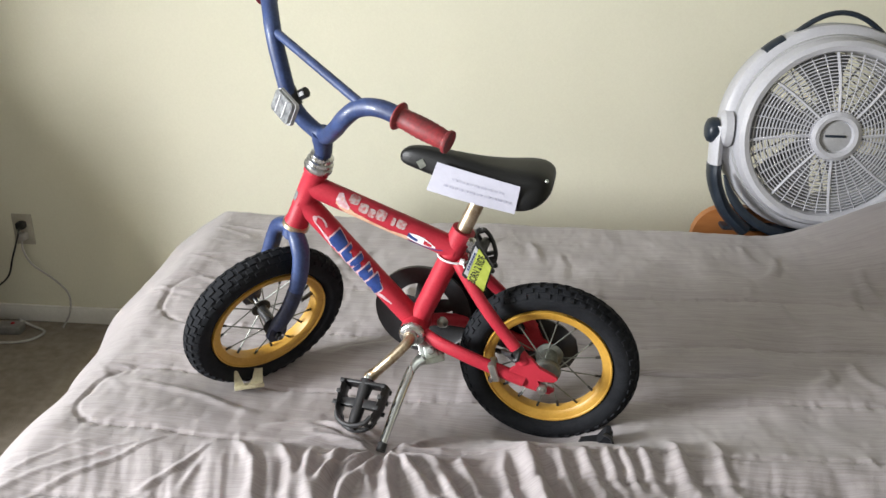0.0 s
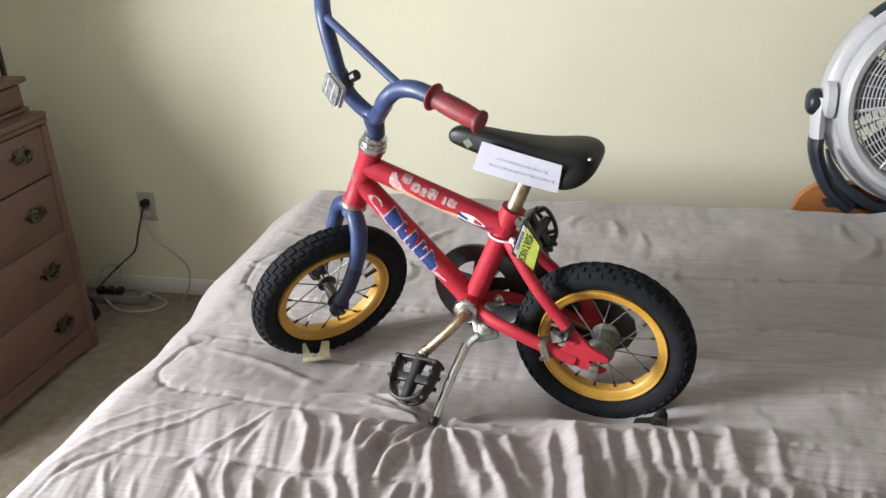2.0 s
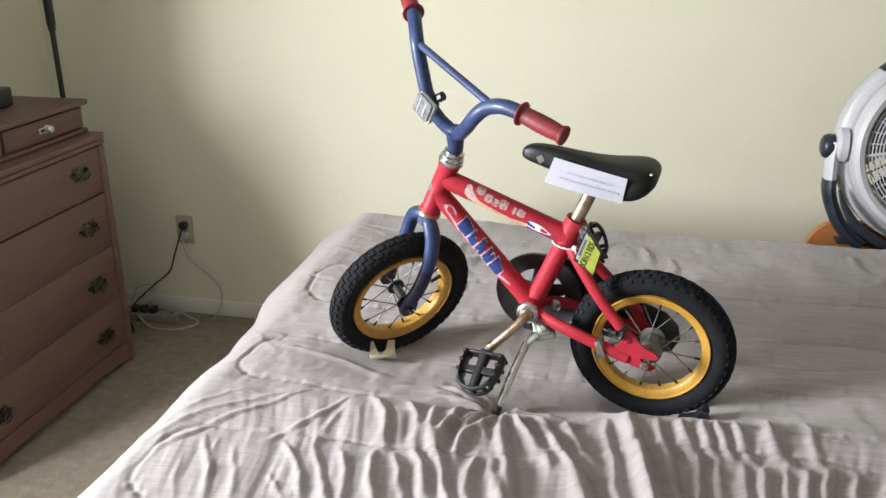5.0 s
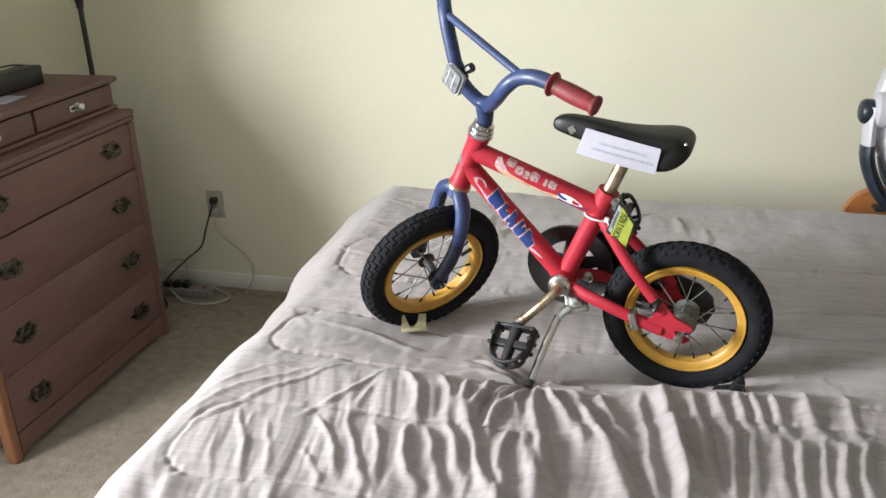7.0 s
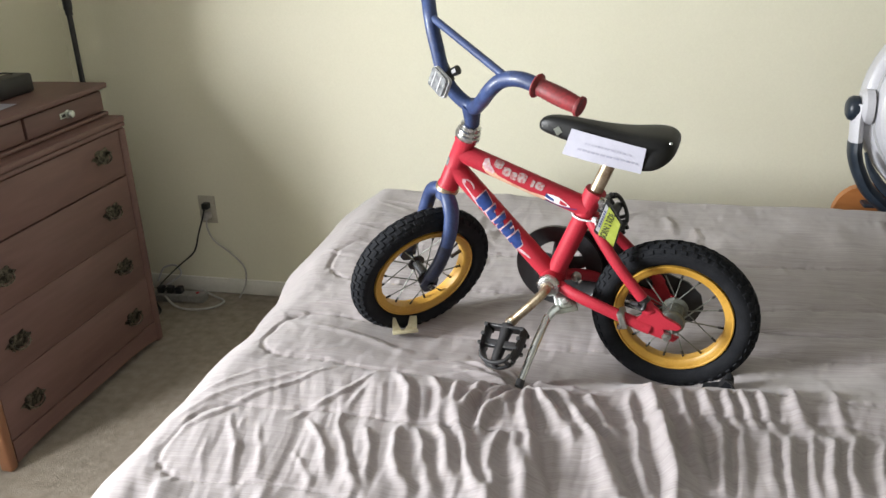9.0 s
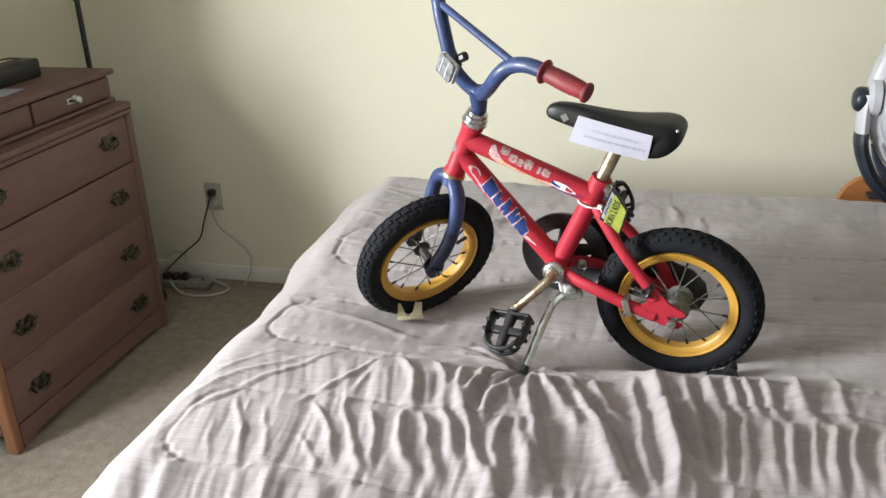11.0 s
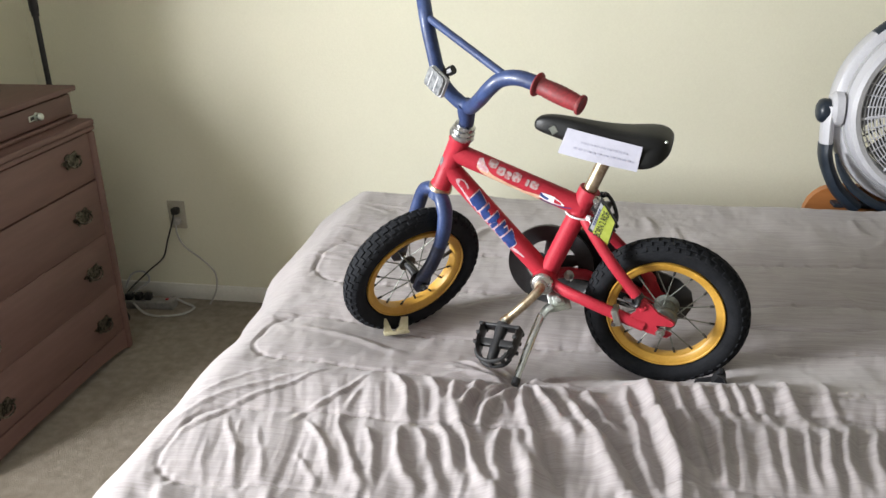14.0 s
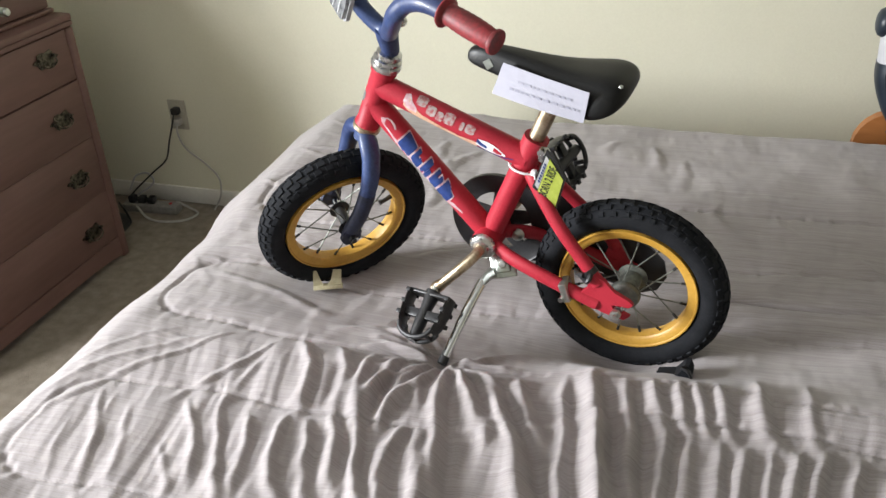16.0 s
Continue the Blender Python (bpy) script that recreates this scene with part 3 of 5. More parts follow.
def decal(name, p0, p1, r, columns, material, label=""):
    """A thin sticker on a tube: columns of (share of the length, low angle, high angle), angles from its left side upwards."""
    d = (p1 - p0).normalized()
    left = V((0, 1, 0))
    up = left.cross(d).normalized()
    up = up if up.z > 0 else -up
    bm = bmesh.new()
    rows = []
    for s, a0, a1 in columns:
        c = p0.lerp(p1, s)
        rows.append([bm.verts.new(c + r * (math.cos(radians(a)) * left + math.sin(radians(a)) * up)) for a in (a0 + (a1 - a0) * k / 5 for k in range(6))])
    for a, b in zip(rows, rows[1:]):
        for k in range(5):
            bm.faces.new((a[k], a[k + 1], b[k + 1], b[k]))
    return add(name, bm, material, label, frame_red)


def hull(s0, s1, a0, a1, n=7, slant=0.0):
    """A rounded block of a sticker."""
    cols = []
    for i in range(n):
        t = i / (n - 1)
        k = 1 - (abs(2 * t - 1)) ** 4 * 0.35
        mid, half = (a0 + a1) / 2 + slant * (t - 0.5), (a1 - a0) / 2 * k
        cols.append((s0 + (s1 - s0) * t, mid - half, mid + half))
    return cols


# down tube: five jagged blue blocks with pale edges between two curls
def stepped(s0, s1, lo, hi, kind, grow=0.0):
    """A jagged block of a sticker, cut away in steps."""
    w, g = s1 - s0, 900 * grow
    lo, hi, s0, s1 = lo - g, hi + g, s0 - grow, s1 + grow
    cuts = ((0, 0, 0.30, 0), (0, 0.32, 0, 0.22), (0.26, 0, 0.10, 0.30), (0, 0.26, 0.28, 0), (0.18, 0.05, 0.36, 0.10))[kind]
    a = hi - lo
    cols = [(s0, lo + 0.16 * a, hi - 0.05 * a), (s0 + 0.004, lo, hi), (s0 + 0.38 * w, lo, hi), (s0 + 0.40 * w, lo + cuts[0] * a, hi - cuts[1] * a), (s0 + 0.58 * w, lo + cuts[0] * a, hi - cuts[1] * a), (s0 + 0.60 * w, lo + cuts[2] * a * 0.4, hi - cuts[3] * a), (s1 - 0.004, lo + cuts[2] * a * 0.4, hi - cuts[3] * a), (s1, lo + cuts[2] * a * 0.4 + 0.1 * a, hi - cuts[3] * a - 0.1 * a)]
    return [(s_, p - 26 * (s_ - s0) / w, q - 26 * (s_ - s0) / w) for s_, p, q in cols]


for i, (s0, s1, lo, hi) in enumerate(((0.275, 0.374, -14, 74), (0.386, 0.456, -16, 58), (0.468, 0.535, -22, 68), (0.547, 0.614, -26, 62), (0.626, 0.718, -38, 56))):
    decal("decal_edge", DT0, DT1, 0.01885, stepped(s0, s1, lo, hi, i, 0.009), M_DECAL_PINK)
    decal("decal_block", DT0, DT1, 0.0191, stepped(s0, s1, lo, hi, i), M_DECAL_BLUE)
decal("decal_curl", DT0, DT1, 0.0189, [(0.11, 10, 18), (0.13, -2, 30), (0.15, -6, 2), (0.18, -8, 0), (0.22, -14, -4), (0.27, -30, -6)], M_DECAL_PINK)
decal("decal_curl", DT0, DT1, 0.0189, [(0.13, 26, 34), (0.16, 34, 42), (0.19, 30, 40), (0.215, 20, 30)], M_DECAL_PINK)
decal("decal_curl", DT0, DT1, 0.0189, [(0.715, -40, -20), (0.75, -30, -4), (0.79, -14, 0), (0.83, -4, 2)], M_DECAL_PINK)
# top tube: a long tan flame, worn silver blocks above it and a small rocket
decal("decal_flame", TT0, TT1, 0.0189, [(0.20, -4, 44), (0.235, -26, 36), (0.27, -40, 8), (0.33, -50, -12), (0.45, -56, -22), (0.58, -56, -26), (0.66, -54, -14), (0.70, -42, -12)], M_DECAL_TAN)
decal("decal_flame_head", TT0, TT1, 0.01905, [(0.195, 12, 50), (0.22, -8, 60), (0.25, -12, 30), (0.29, -14, 6)], M_DECAL_PINK)
for s0, s1, lo, hi in ((0.27, 0.335, 26, 80), (0.345, 0.405, 4, 52), (0.41, 0.455, 0, 44), (0.46, 0.525, 4, 60), (0.565, 0.59, 6, 46), (0.60, 0.66, 8, 52)):
    decal("decal_block", TT0, TT1, 0.0191, hull(s0, s1, lo, hi), M_DECAL_GREY)
decal("decal_rocket", TT0, TT1, 0.01905, [(0.69, -22, 8), (0.74, -30, 14), (0.79, -30, 14), (0.84, -24, 4), (0.88, -14, -8)], M_WHITE)
decal("decal_rocket_tail", TT0, TT1, 0.0192, [(0.69, -10, 10), (0.72, -18, 0), (0.76, -20, -6)], M_DECAL_BLUE)
decal("decal_rocket_nose", TT0, TT1, 0.0192, [(0.80, -18, 6), (0.83, -20, 0), (0.855, -16, -4)], M_RED)
decal("decal_rocket_line", TT0, TT1, 0.0192, [(0.70, -44, -36), (0.80, -40, -33), (0.88, -28, -20), (0.93, -10, -4)], M_DECAL_BLUE)
decal("decal_badge", HT1, HT0, 0.0189, [(0.42, 40, 72), (0.50, 36, 76), (0.58, 40, 72)], M_SILVER)

# saddle and its post
add("seat_post", tube([(0.147, 0, 0.232), (0.113, 0, 0.312)], 0.0122, 18), M_RUST, "tarnished bronze-coloured steel post")
add("clamp_bolt", tube([(0.128, 0.006, 0.226), (0.124, 0.026, 0.224)], [0.0075, 0.0075], 10), M_CHROME)


def saddle():
    """Lofts the saddle's skirt and top from nose to tail."""
    rows = []
    stations = ((0.243, 0.004, 0.362, 0.355), (0.239, 0.012, 0.371, 0.350), (0.225, 0.018, 0.378, 0.345), (0.195, 0.023, 0.377, 0.336), (0.160, 0.030, 0.371, 0.326), (0.125, 0.041, 0.365, 0.313), (0.090, 0.056, 0.361, 0.303), (0.062, 0.069, 0.361, 0.298), (0.040, 0.074, 0.362, 0.300), (0.022, 0.071, 0.360, 0.310), (0.010, 0.060, 0.353, 0.323), (0.004, 0.040, 0.345, 0.332))
    bm = bmesh.new()
    for u, half, top, low in stations:
        ring = []
        for k in range(25):
            a = math.pi * k / 24
            c, s_ = math.cos(a), math.sin(a)
            y = 0.86 * half * math.copysign(abs(c) ** 0.62, c)
            ring.append(bm.verts.new((u, y, low + (top - low) * s_ ** 0.55)))
        rows.append(ring)
    for a, b in zip(rows, rows[1:]):
        for k in range(24):
            bm.faces.new((a[k], a[k + 1], b[k + 1], b[k]))
        bm.faces.new((a[0], b[0], b[24], a[24]))
    bm.faces.new(rows[0]), bm.faces.new(rows[-1])
    return bm


seat = add("saddle", saddle(), M_VINYL, "black vinyl saddle with a deep skirt")
sub = seat.modifiers.new("soft", "SUBSURF")
sub.levels = sub.render_levels = 1
part("saddle_badge", prism(bmesh.new(), [(-0.006, -0.006), (0.005, -0.007), (0.007, 0.005), (-0.004, 0.007)], 0.0008, axis_pose((0.206, 0.0192, 0.356), (0, 1, 0.12)) @ pose(0, 0, 0, 0, 0, 40)), M_STEEL, seat)
part("saddle_rivet", lathe(bmesh.new(), [(0, 0.002), (0.002, 0.0015), (0.003, 0)], 10, axis_pose((0.012, 0.045, 0.3555), (-0.3, 0.6, 0.8))), M_STEEL, seat)


# wheels
def wheel(m, name, hub_mat, spokes=16, brake=False, half=0.066):
    w = thing("wheel", name, "", None)
    w.parent = bike
    w.matrix_local = m
    R = 0.148
    prof = []
    for k in range(20):
        a = 2 * math.pi * k / 20
        prof.append((0.1275 + 0.0215 * math.cos(a), 0.0235 * math.sin(a)))
    tyre = part("tyre", lathe(bmesh.new(), prof, 72, closed=True), M_TYRE, w, "black knobbly rubber tyre")
    bm = bmesh.new()
    n = 46
    for k in range(n):
        for row, (z, dr, dz, da) in enumerate(((0.0, 0.0225, 0.0055, 0.05), (0.0115, 0.0196, 0.0040, 0.045), (-0.0115, 0.0196, 0.0040, 0.045), (0.0195, 0.0128, 0.0035, 0.035), (-0.0195, 0.0128, 0.0035, 0.035))):
            a = 2 * math.pi * (k + (0.5 if row in (1, 2) else 0)) / n
            tilt = math.atan2(z, dr)
            rad = 0.1265 + dr
            t = pose(0, 0, 0, 0, 0, math.degrees(a)) @ Matrix.Translation((rad, 0, z)) @ pose(0, 0, 0, 0, -math.degrees(tilt), 0)
            hx, hy = 0.0019, rad * da
            lo = [bm.verts.new(t @ V((-hx, sy * hy, sz * dz * 1.15))) for sy, sz in ((-1, -1), (1, -1), (1, 1), (-1, 1))]
            hi = [bm.verts.new(t @ V((hx, sy * hy * 0.86, sz * dz * 0.95))) for sy, sz in ((-1, -1), (1, -1), (1, 1), (-1, 1))]
            bm.faces.new(hi)
            for i in range(4):
                j = (i + 1) % 4
                bm.faces.new((lo[i], lo[j], hi[j], hi[i]))
    tread = part("tread", bm, M_TYRE, tyre, smooth=False)
    tread["kind"] = "stuff"
    rim = [(0.1075, 0.0172), (0.1055, 0.0172), (0.1040, 0.0150), (0.0950, 0.0135), (0.0915, 0.0100), (0.0905, 0.0), (0.0915, -0.0100), (0.0950, -0.0135), (0.1040, -0.0150), (0.1055, -0.0172), (0.1075, -0.0172), (0.1085, -0.012), (0.1085, 0.012)]
    part("rim", lathe(bmesh.new(), rim, 72, closed=True), M_YELLOW, w, "scuffed yellow plastic rim")
    hubp = [(0, 0.030), (0.0075, 0.030), (0.0075, 0.024), (0.018, 0.0235), (0.018, 0.0215), (0.0095, 0.020), (0.0095, -0.020), (0.018, -0.0215), (0.018, -0.0235), (0.0075, -0.024), (0.0075, -0.030), (0, -0.030)]
    if brake:
        hubp = [(0, 0.036), (0.012, 0.036), (0.022, 0.031), (0.024, 0.026), (0.020, 0.0235), (0.024, 0.023), (0.024, 0.021), (0.016, 0.018), (0.016, -0.018), (0.024, -0.021), (0.024, -0.023), (0.010, -0.026), (0.010, -0.034), (0, -0.034)]
    part("hub", lathe(bmesh.new(), hubp, 24), hub_mat, w, "dull metal hub")
    part("axle", tube([(0, 0, -half), (0, 0, -0.031), (0, 0, -0.030), (0, 0, 0.030), (0, 0, 0.031), (0, 0, half)], [0.0052, 0.0052, 0.0075, 0.0075, 0.0068, 0.0068], 12), M_LEG, w, "bright plated axle")
    for k in range(spokes):
        a = 2 * math.pi * k / spokes
        side = 1 if k % 2 else -1
        b = a + (0.42 if (k // 2) % 2 else -0.42)
        p = V((0.017 * math.cos(b), 0.017 * math.sin(b), 0.0225 * side))
        q = V((0.0905 * math.cos(a), 0.0905 * math.sin(a), 0.002 * side))
        sp = part("spoke", tube([p, q], 0.0012, 6), M_HUB, w)
        part("nipple", tube([q.lerp(p, 0.13), q.lerp(p, -0.02)], 0.0023, 6), M_BLACK, sp)
    part("valve", tube([(0.0895, 0.006, 0.0), (0.0705, 0.006, 0.004), (0.0660, 0.006, 0.005)], [0.0042, 0.0035, 0.0042], 10), M_BLACK, w, "black valve stem")
    return w


SIDE_ON = Matrix(((1, 0, 0, 0), (0, 0, 1, 0), (0, -1, 0, 0), (0, 0, 0, 1)))  # z of the wheel along the bike's left
rear = wheel(Matrix.Translation((-0.002, -0.0085, 0.004)) @ SIDE_ON @ pose(0, 0, 0, 0, 0, 14), "rear wheel with a coaster brake hub", M_HUB, brake=True)
for v in (0.060, -0.060):
    add("axle_nut", lathe(bmesh.new(), [(0, 0.012), (0.0045, 0.012), (0.0045, 0.006), (0.0085, 0.006), (0.0085, 0), (0, 0)], 6, axis_pose((0, v, 0), (0, math.copysign(1, v), 0))), M_STEEL)
add("brake_arm", tube(spline([(0.004, 0.045, 0.004), (0.035, 0.047, 0.010), (0.078, 0.050, 0.012)]), 0.0062, 8, flat=0.35, side=(0, 1, 0)), M_STEEL)
add("brake_clip", box((-0.006, -0.0135, -0.0165), (0.006, 0.0135, 0.0165), 0.002, Matrix.Translation((0.079, 0.053, 0.021)) @ pose(0, 0, 0, 0, 17, 0)), M_STEEL, "galvanised clamp round the chain stay")
add("clip_bolt", tube([(0.083, 0.070, 0.010), (0.083, 0.060, 0.010)], 0.0045, 8), M_CHROME)
add("stay_tie", tube(spline([(0.050, 0.063, 0.060), (0.062, 0.055, 0.056), (0.066, 0.040, 0.050), (0.044, 0.066, 0.052), (0.040, 0.055, 0.066)]), 0.004, 8), M_BLACK, "black plastic tie")
add("stay_tie", tube([(0.0415, 0.0515, 0.0565), (0.0475, 0.0505, 0.0635)], 0.0128, 12), M_BLACK)

# steering: the axis leans back, the fork and bars are turned to the bike's left
TILT = radians(23.7)
AX = V((-math.sin(TILT), 0, math.cos(TILT)))
FWD0 = V((math.cos(TILT), 0, math.sin(TILT)))
TURN = radians(51.5)
FWD = FWD0 * math.cos(TURN) + AX.cross(FWD0) * math.sin(TURN)
LAT = AX.cross(FWD)
STEER = Matrix.Translation(HT1) @ Matrix((FWD, LAT, AX)).transposed().to_4x4()  # x ahead, y to the left, z up the axis


def steer(f, l, h):
    return STEER @ V((f, l, h))


fork = thing("fork", "matt blue steel fork turned to its left", "", None)
fork.parent = bike
CL, CH = 0.0137, -0.3053  # the wheel's centre across and along the axis
add("steerer", tube([steer(0, 0, -0.135), steer(0, 0, -0.108)], 0.0165, 18), M_BLUE, parent=fork)
for sgn in (1, -1):
    pts = spline([steer(0.002, 0.0, -0.121), steer(0.004, 0.020 * sgn + 0.002, -0.125), steer(0.001, (0.038 if sgn > 0 else 0.044) * sgn + 0.004, -0.146), steer(-0.003, (0.046 if sgn > 0 else 0.052) * sgn + 0.008, -0.190), steer(-0.002, (0.047 if sgn > 0 else 0.053) * sgn + 0.011, -0.245), steer(0.004, (0.041 if sgn > 0 else 0.053) * sgn + CL, CH + 0.014)])
    add("fork_leg", tube(pts, [0.0155] * 12 + [0.0148] * 7 + [0.0138] * 6 + [0.0128] * 6, 16, flat=0.86, side=LAT), M_BLUE, parent=fork)
    tip = STEER @ Matrix.Translation((0.003, (0.043 if sgn > 0 else 0.054) * sgn + CL, CH + 0.001)) @ Matrix(((1, 0, 0, 0), (0, 0, 1, 0), (0, 1, 0, 0), (0, 0, 0, 1)))
    add("fork_tip", prism(bmesh.new(), [(-0.016, 0.014), (-0.018, -0.004), (-0.010, -0.017), (0.006, -0.018), (0.016, -0.008), (0.016, 0.012), (0.008, 0.026), (-0.008, 0.026)], 0.008, tip), M_BLUE_DARK, parent=fork)
    # dark sleeve: scuffs at the tip, and the lower leg's shade as colour
    add("leg_end", tube(pts[-11:], 0.0144, 16, flat=0.86, side=LAT), M_BLUE_DARK, "scuffed end of the fork leg, darkened by shade in its colour", parent=fork)
    add("axle_nut", lathe(bmesh.new(), [(0, 0.010), (0.0045, 0.010), (0.0045, 0.006), (0.008, 0.006), (0.008, 0), (0, 0)], 6, axis_pose(steer(0.000, (0.047 if sgn > 0 else 0.058) * sgn + CL, CH), LAT * sgn)), M_BLACK, parent=fork)
add("lower_race", lathe(bmesh.new(), [(0.016, -0.008), (0.0225, -0.006), (0.0225, 0.001), (0.020, 0.003), (0.016, 0.003)], 24, axis_pose(steer(0, 0, -0.1085), AX)), M_RUST, "rusty lower bearing race")
add("headset", lathe(bmesh.new(), [(0.012, 0), (0.0215, 0.0), (0.0235, 0.004), (0.0235, 0.009), (0.020, 0.0115), (0.022, 0.013), (0.022, 0.017), (0.0185, 0.019), (0.0195, 0.021), (0.0195, 0.027), (0.013, 0.029)], 24, axis_pose(steer(0, 0, 0.0005), AX)), M_CHROME, "chromed headset cups")
front = wheel(STEER @ Matrix.Translation((-0.002, CL, CH)) @ SIDE_ON @ pose(0, 0, 0, 0, 0, 205), "front wheel turned to the left", M_BLACK, half=0.054)

# handlebar
BO = V((0.3619, 0, 0.3698))
BL, BU, BN = V((-0.7528, 0.5693, -0.3304)), V((-0.1048, 0.3919, 0.9140)), V((0.6499, 0.7227, -0.2353))


def bar(l, u, n):
    return BO + l * BL + u * BU + n * BN


GRIP_END = (0.2439, 0.1640, -0.0470)
NEAR_HALF = ((0.0521, 0.0740, 0.0147), (0.0893, 0.1262, 0.0167), (0.1071, 0.1511, 0.0039), (0.1362, 0.1672, -0.0083), (0.1702, 0.1690, -0.0215), (0.2400, 0.1645, -0.0455))
FAR_HALF = ((-0.0429, 0.0581, 0.0249), (-0.0809, 0.1200, 0.0183), (-0.1060, 0.1561, 0.0090), (-0.1344, 0.1663, -0.0050), (-0.1702, 0.1690, -0.0215), (-0.2400, 0.1645, -0.0455))
ELBOW = (0.0050, 0.0275, 0.0090)  # where both halves meet over the stem
bars = thing("handlebar", "matt blue high-rise handlebar with a cross brace and red grips", "", None)
bars.parent = bike
line = [bar(*p) for p in reversed(FAR_HALF)] + [bar(*ELBOW)] + [bar(*p) for p in NEAR_HALF]
add("bar_tube", tube(spline(line, 8), 0.0125, 18), M_BLUE, parent=bars)
add("cross_brace", tube([bar(*FAR_HALF[2]), bar(0.117, 0.161, 0.0)], 0.0066, 12), M_BLUE, parent=bars)
add("stem", tube([steer(0, 0, 0.018), steer(0, 0, 0.032), bar(0.0035, 0.018, 0.0080), bar(0.005, 0.034, 0.0090)], [0.0125, 0.0135, 0.0165, 0.0150], 18), M_BLUE, parent=bars)
add("stem_bolt", lathe(bmesh.new(), [(0, 0.016), (0.005, 0.015), (0.0085, 0.009), (0.0085, 0.004), (0.0105, 0.002), (0.0105, 0), (0, 0)], 12, axis_pose(bar(0.014, 0.040, -0.012), BU + 0.2 * BL)), M_CHROME, "chromed expander bolt", parent=bars)
for sgn in (1, -1):
    p, q = bar(sgn * 0.1702, 0.1690, -0.0215), bar(sgn * GRIP_END[0], GRIP_END[1], GRIP_END[2])
    n = (q - p).length
    prof = [(0.0115, -0.003), (0.0190, -0.003), (0.0200, -0.001), (0.0190, 0.001), (0.0140, 0.004)]
    for k in range(1, 15):
        h = 0.004 + (n - 0.012) * k / 15
        prof.append((0.0132 + 0.0016 * math.sin(math.pi * k / 15) + (0.0003 if k % 2 else -0.0003), h))
    prof += [(0.0130, n - 0.006), (0.0158, n - 0.004), (0.0163, n - 0.001), (0.0155, n + 0.001), (0.010, n + 0.0005), (0, n - 0.001)]
    add("grip", lathe(bmesh.new(), prof, 24, axis_pose(p, q - p)), M_GRIP, "dusty red rubber grip", bars)

# front reflector on its bracket
RC = steer(0.094, -0.009, 0.106)
rm = Matrix.Translation(RC) @ Matrix((LAT, AX, -FWD)).transposed().to_4x4() 
lens = [(-0.027, -0.014), (-0.023, -0.018), (0.023, -0.018), (0.027, -0.014), (0.027, 0.014), (0.023, 0.018), (-0.023, 0.018), (-0.027, 0.014)]
refl = thing("reflector", "clear silver front reflector", "", None)
refl.parent = bike
add("reflector_lens", prism(bmesh.new(), [(x * 0.9, y * 0.92) for x, y in lens], 0.010, rm), M_SILVER, parent=refl, smooth_=False)
add("reflector_rim", prism(bmesh.new(), lens, 0.006, rm @ Matrix.Translation((0, 0, 0.003))), M_FAN_GREY, parent=refl, smooth_=False)
for x in (-0.011, 0.008):
    add("reflector_band", box((x, -0.0135, -0.0062), (x + 0.003, 0.0135, -0.005), 0, rm), M_FAN_GREY, parent=refl)
add("reflector_bracket", tube(spline([RC + 0.004 * -FWD, bar(-0.045, 0.060, 0.045), bar(-0.050, 0.066, 0.028), bar(-0.040, 0.076, 0.002)]), 0.006, 8), M_BLACK, parent=refl)
add("bracket_clamp", tube([bar(-0.044, 0.058, 0.024), bar(-0.062, 0.080, 0.024)], 0.0145, 14), M_BLACK, parent=refl)
add("clamp_screw", tube([bar(-0.044, 0.074, 0.010), bar(-0.037, 0.081, 0.004)], 0.0085, 8), M_BLACK, parent=refl)

# cranks, pedals, chain guard
add("bearing_cup", lathe(bmesh.new(), [(0.008, 0.014), (0.0125, 0.014), (0.0135, 0.010), (0.018, 0.009), (0.021, 0.006), (0.0225, 0.002), (0.0225, 0), (0, 0)], 24, axis_pose((0.222, 0.033, 0.058), (0, 1, 0))), M_CHROME, "chromed bearing cup")
add("crank", tube(spline([(0.222, 0.030, 0.058), (0.222, 0.050, 0.058), (0.228, 0.064, 0.052), (0.245, 0.078, 0.036), (0.268, 0.088, 0.014), (0.283, 0.092, 0.000)]), [0.0085] * 26 + [0.010] * 5, 12), M_RUST, "tarnished steel crank arm")
add("crank", tube(spline([(0.222, -0.030, 0.058), (0.222, -0.056, 0.058), (0.212, -0.072, 0.070), (0.180, -0.084, 0.106), (0.160, -0.090, 0.128)]), 0.0085, 12), M_RUST, "tarnished steel crank arm")


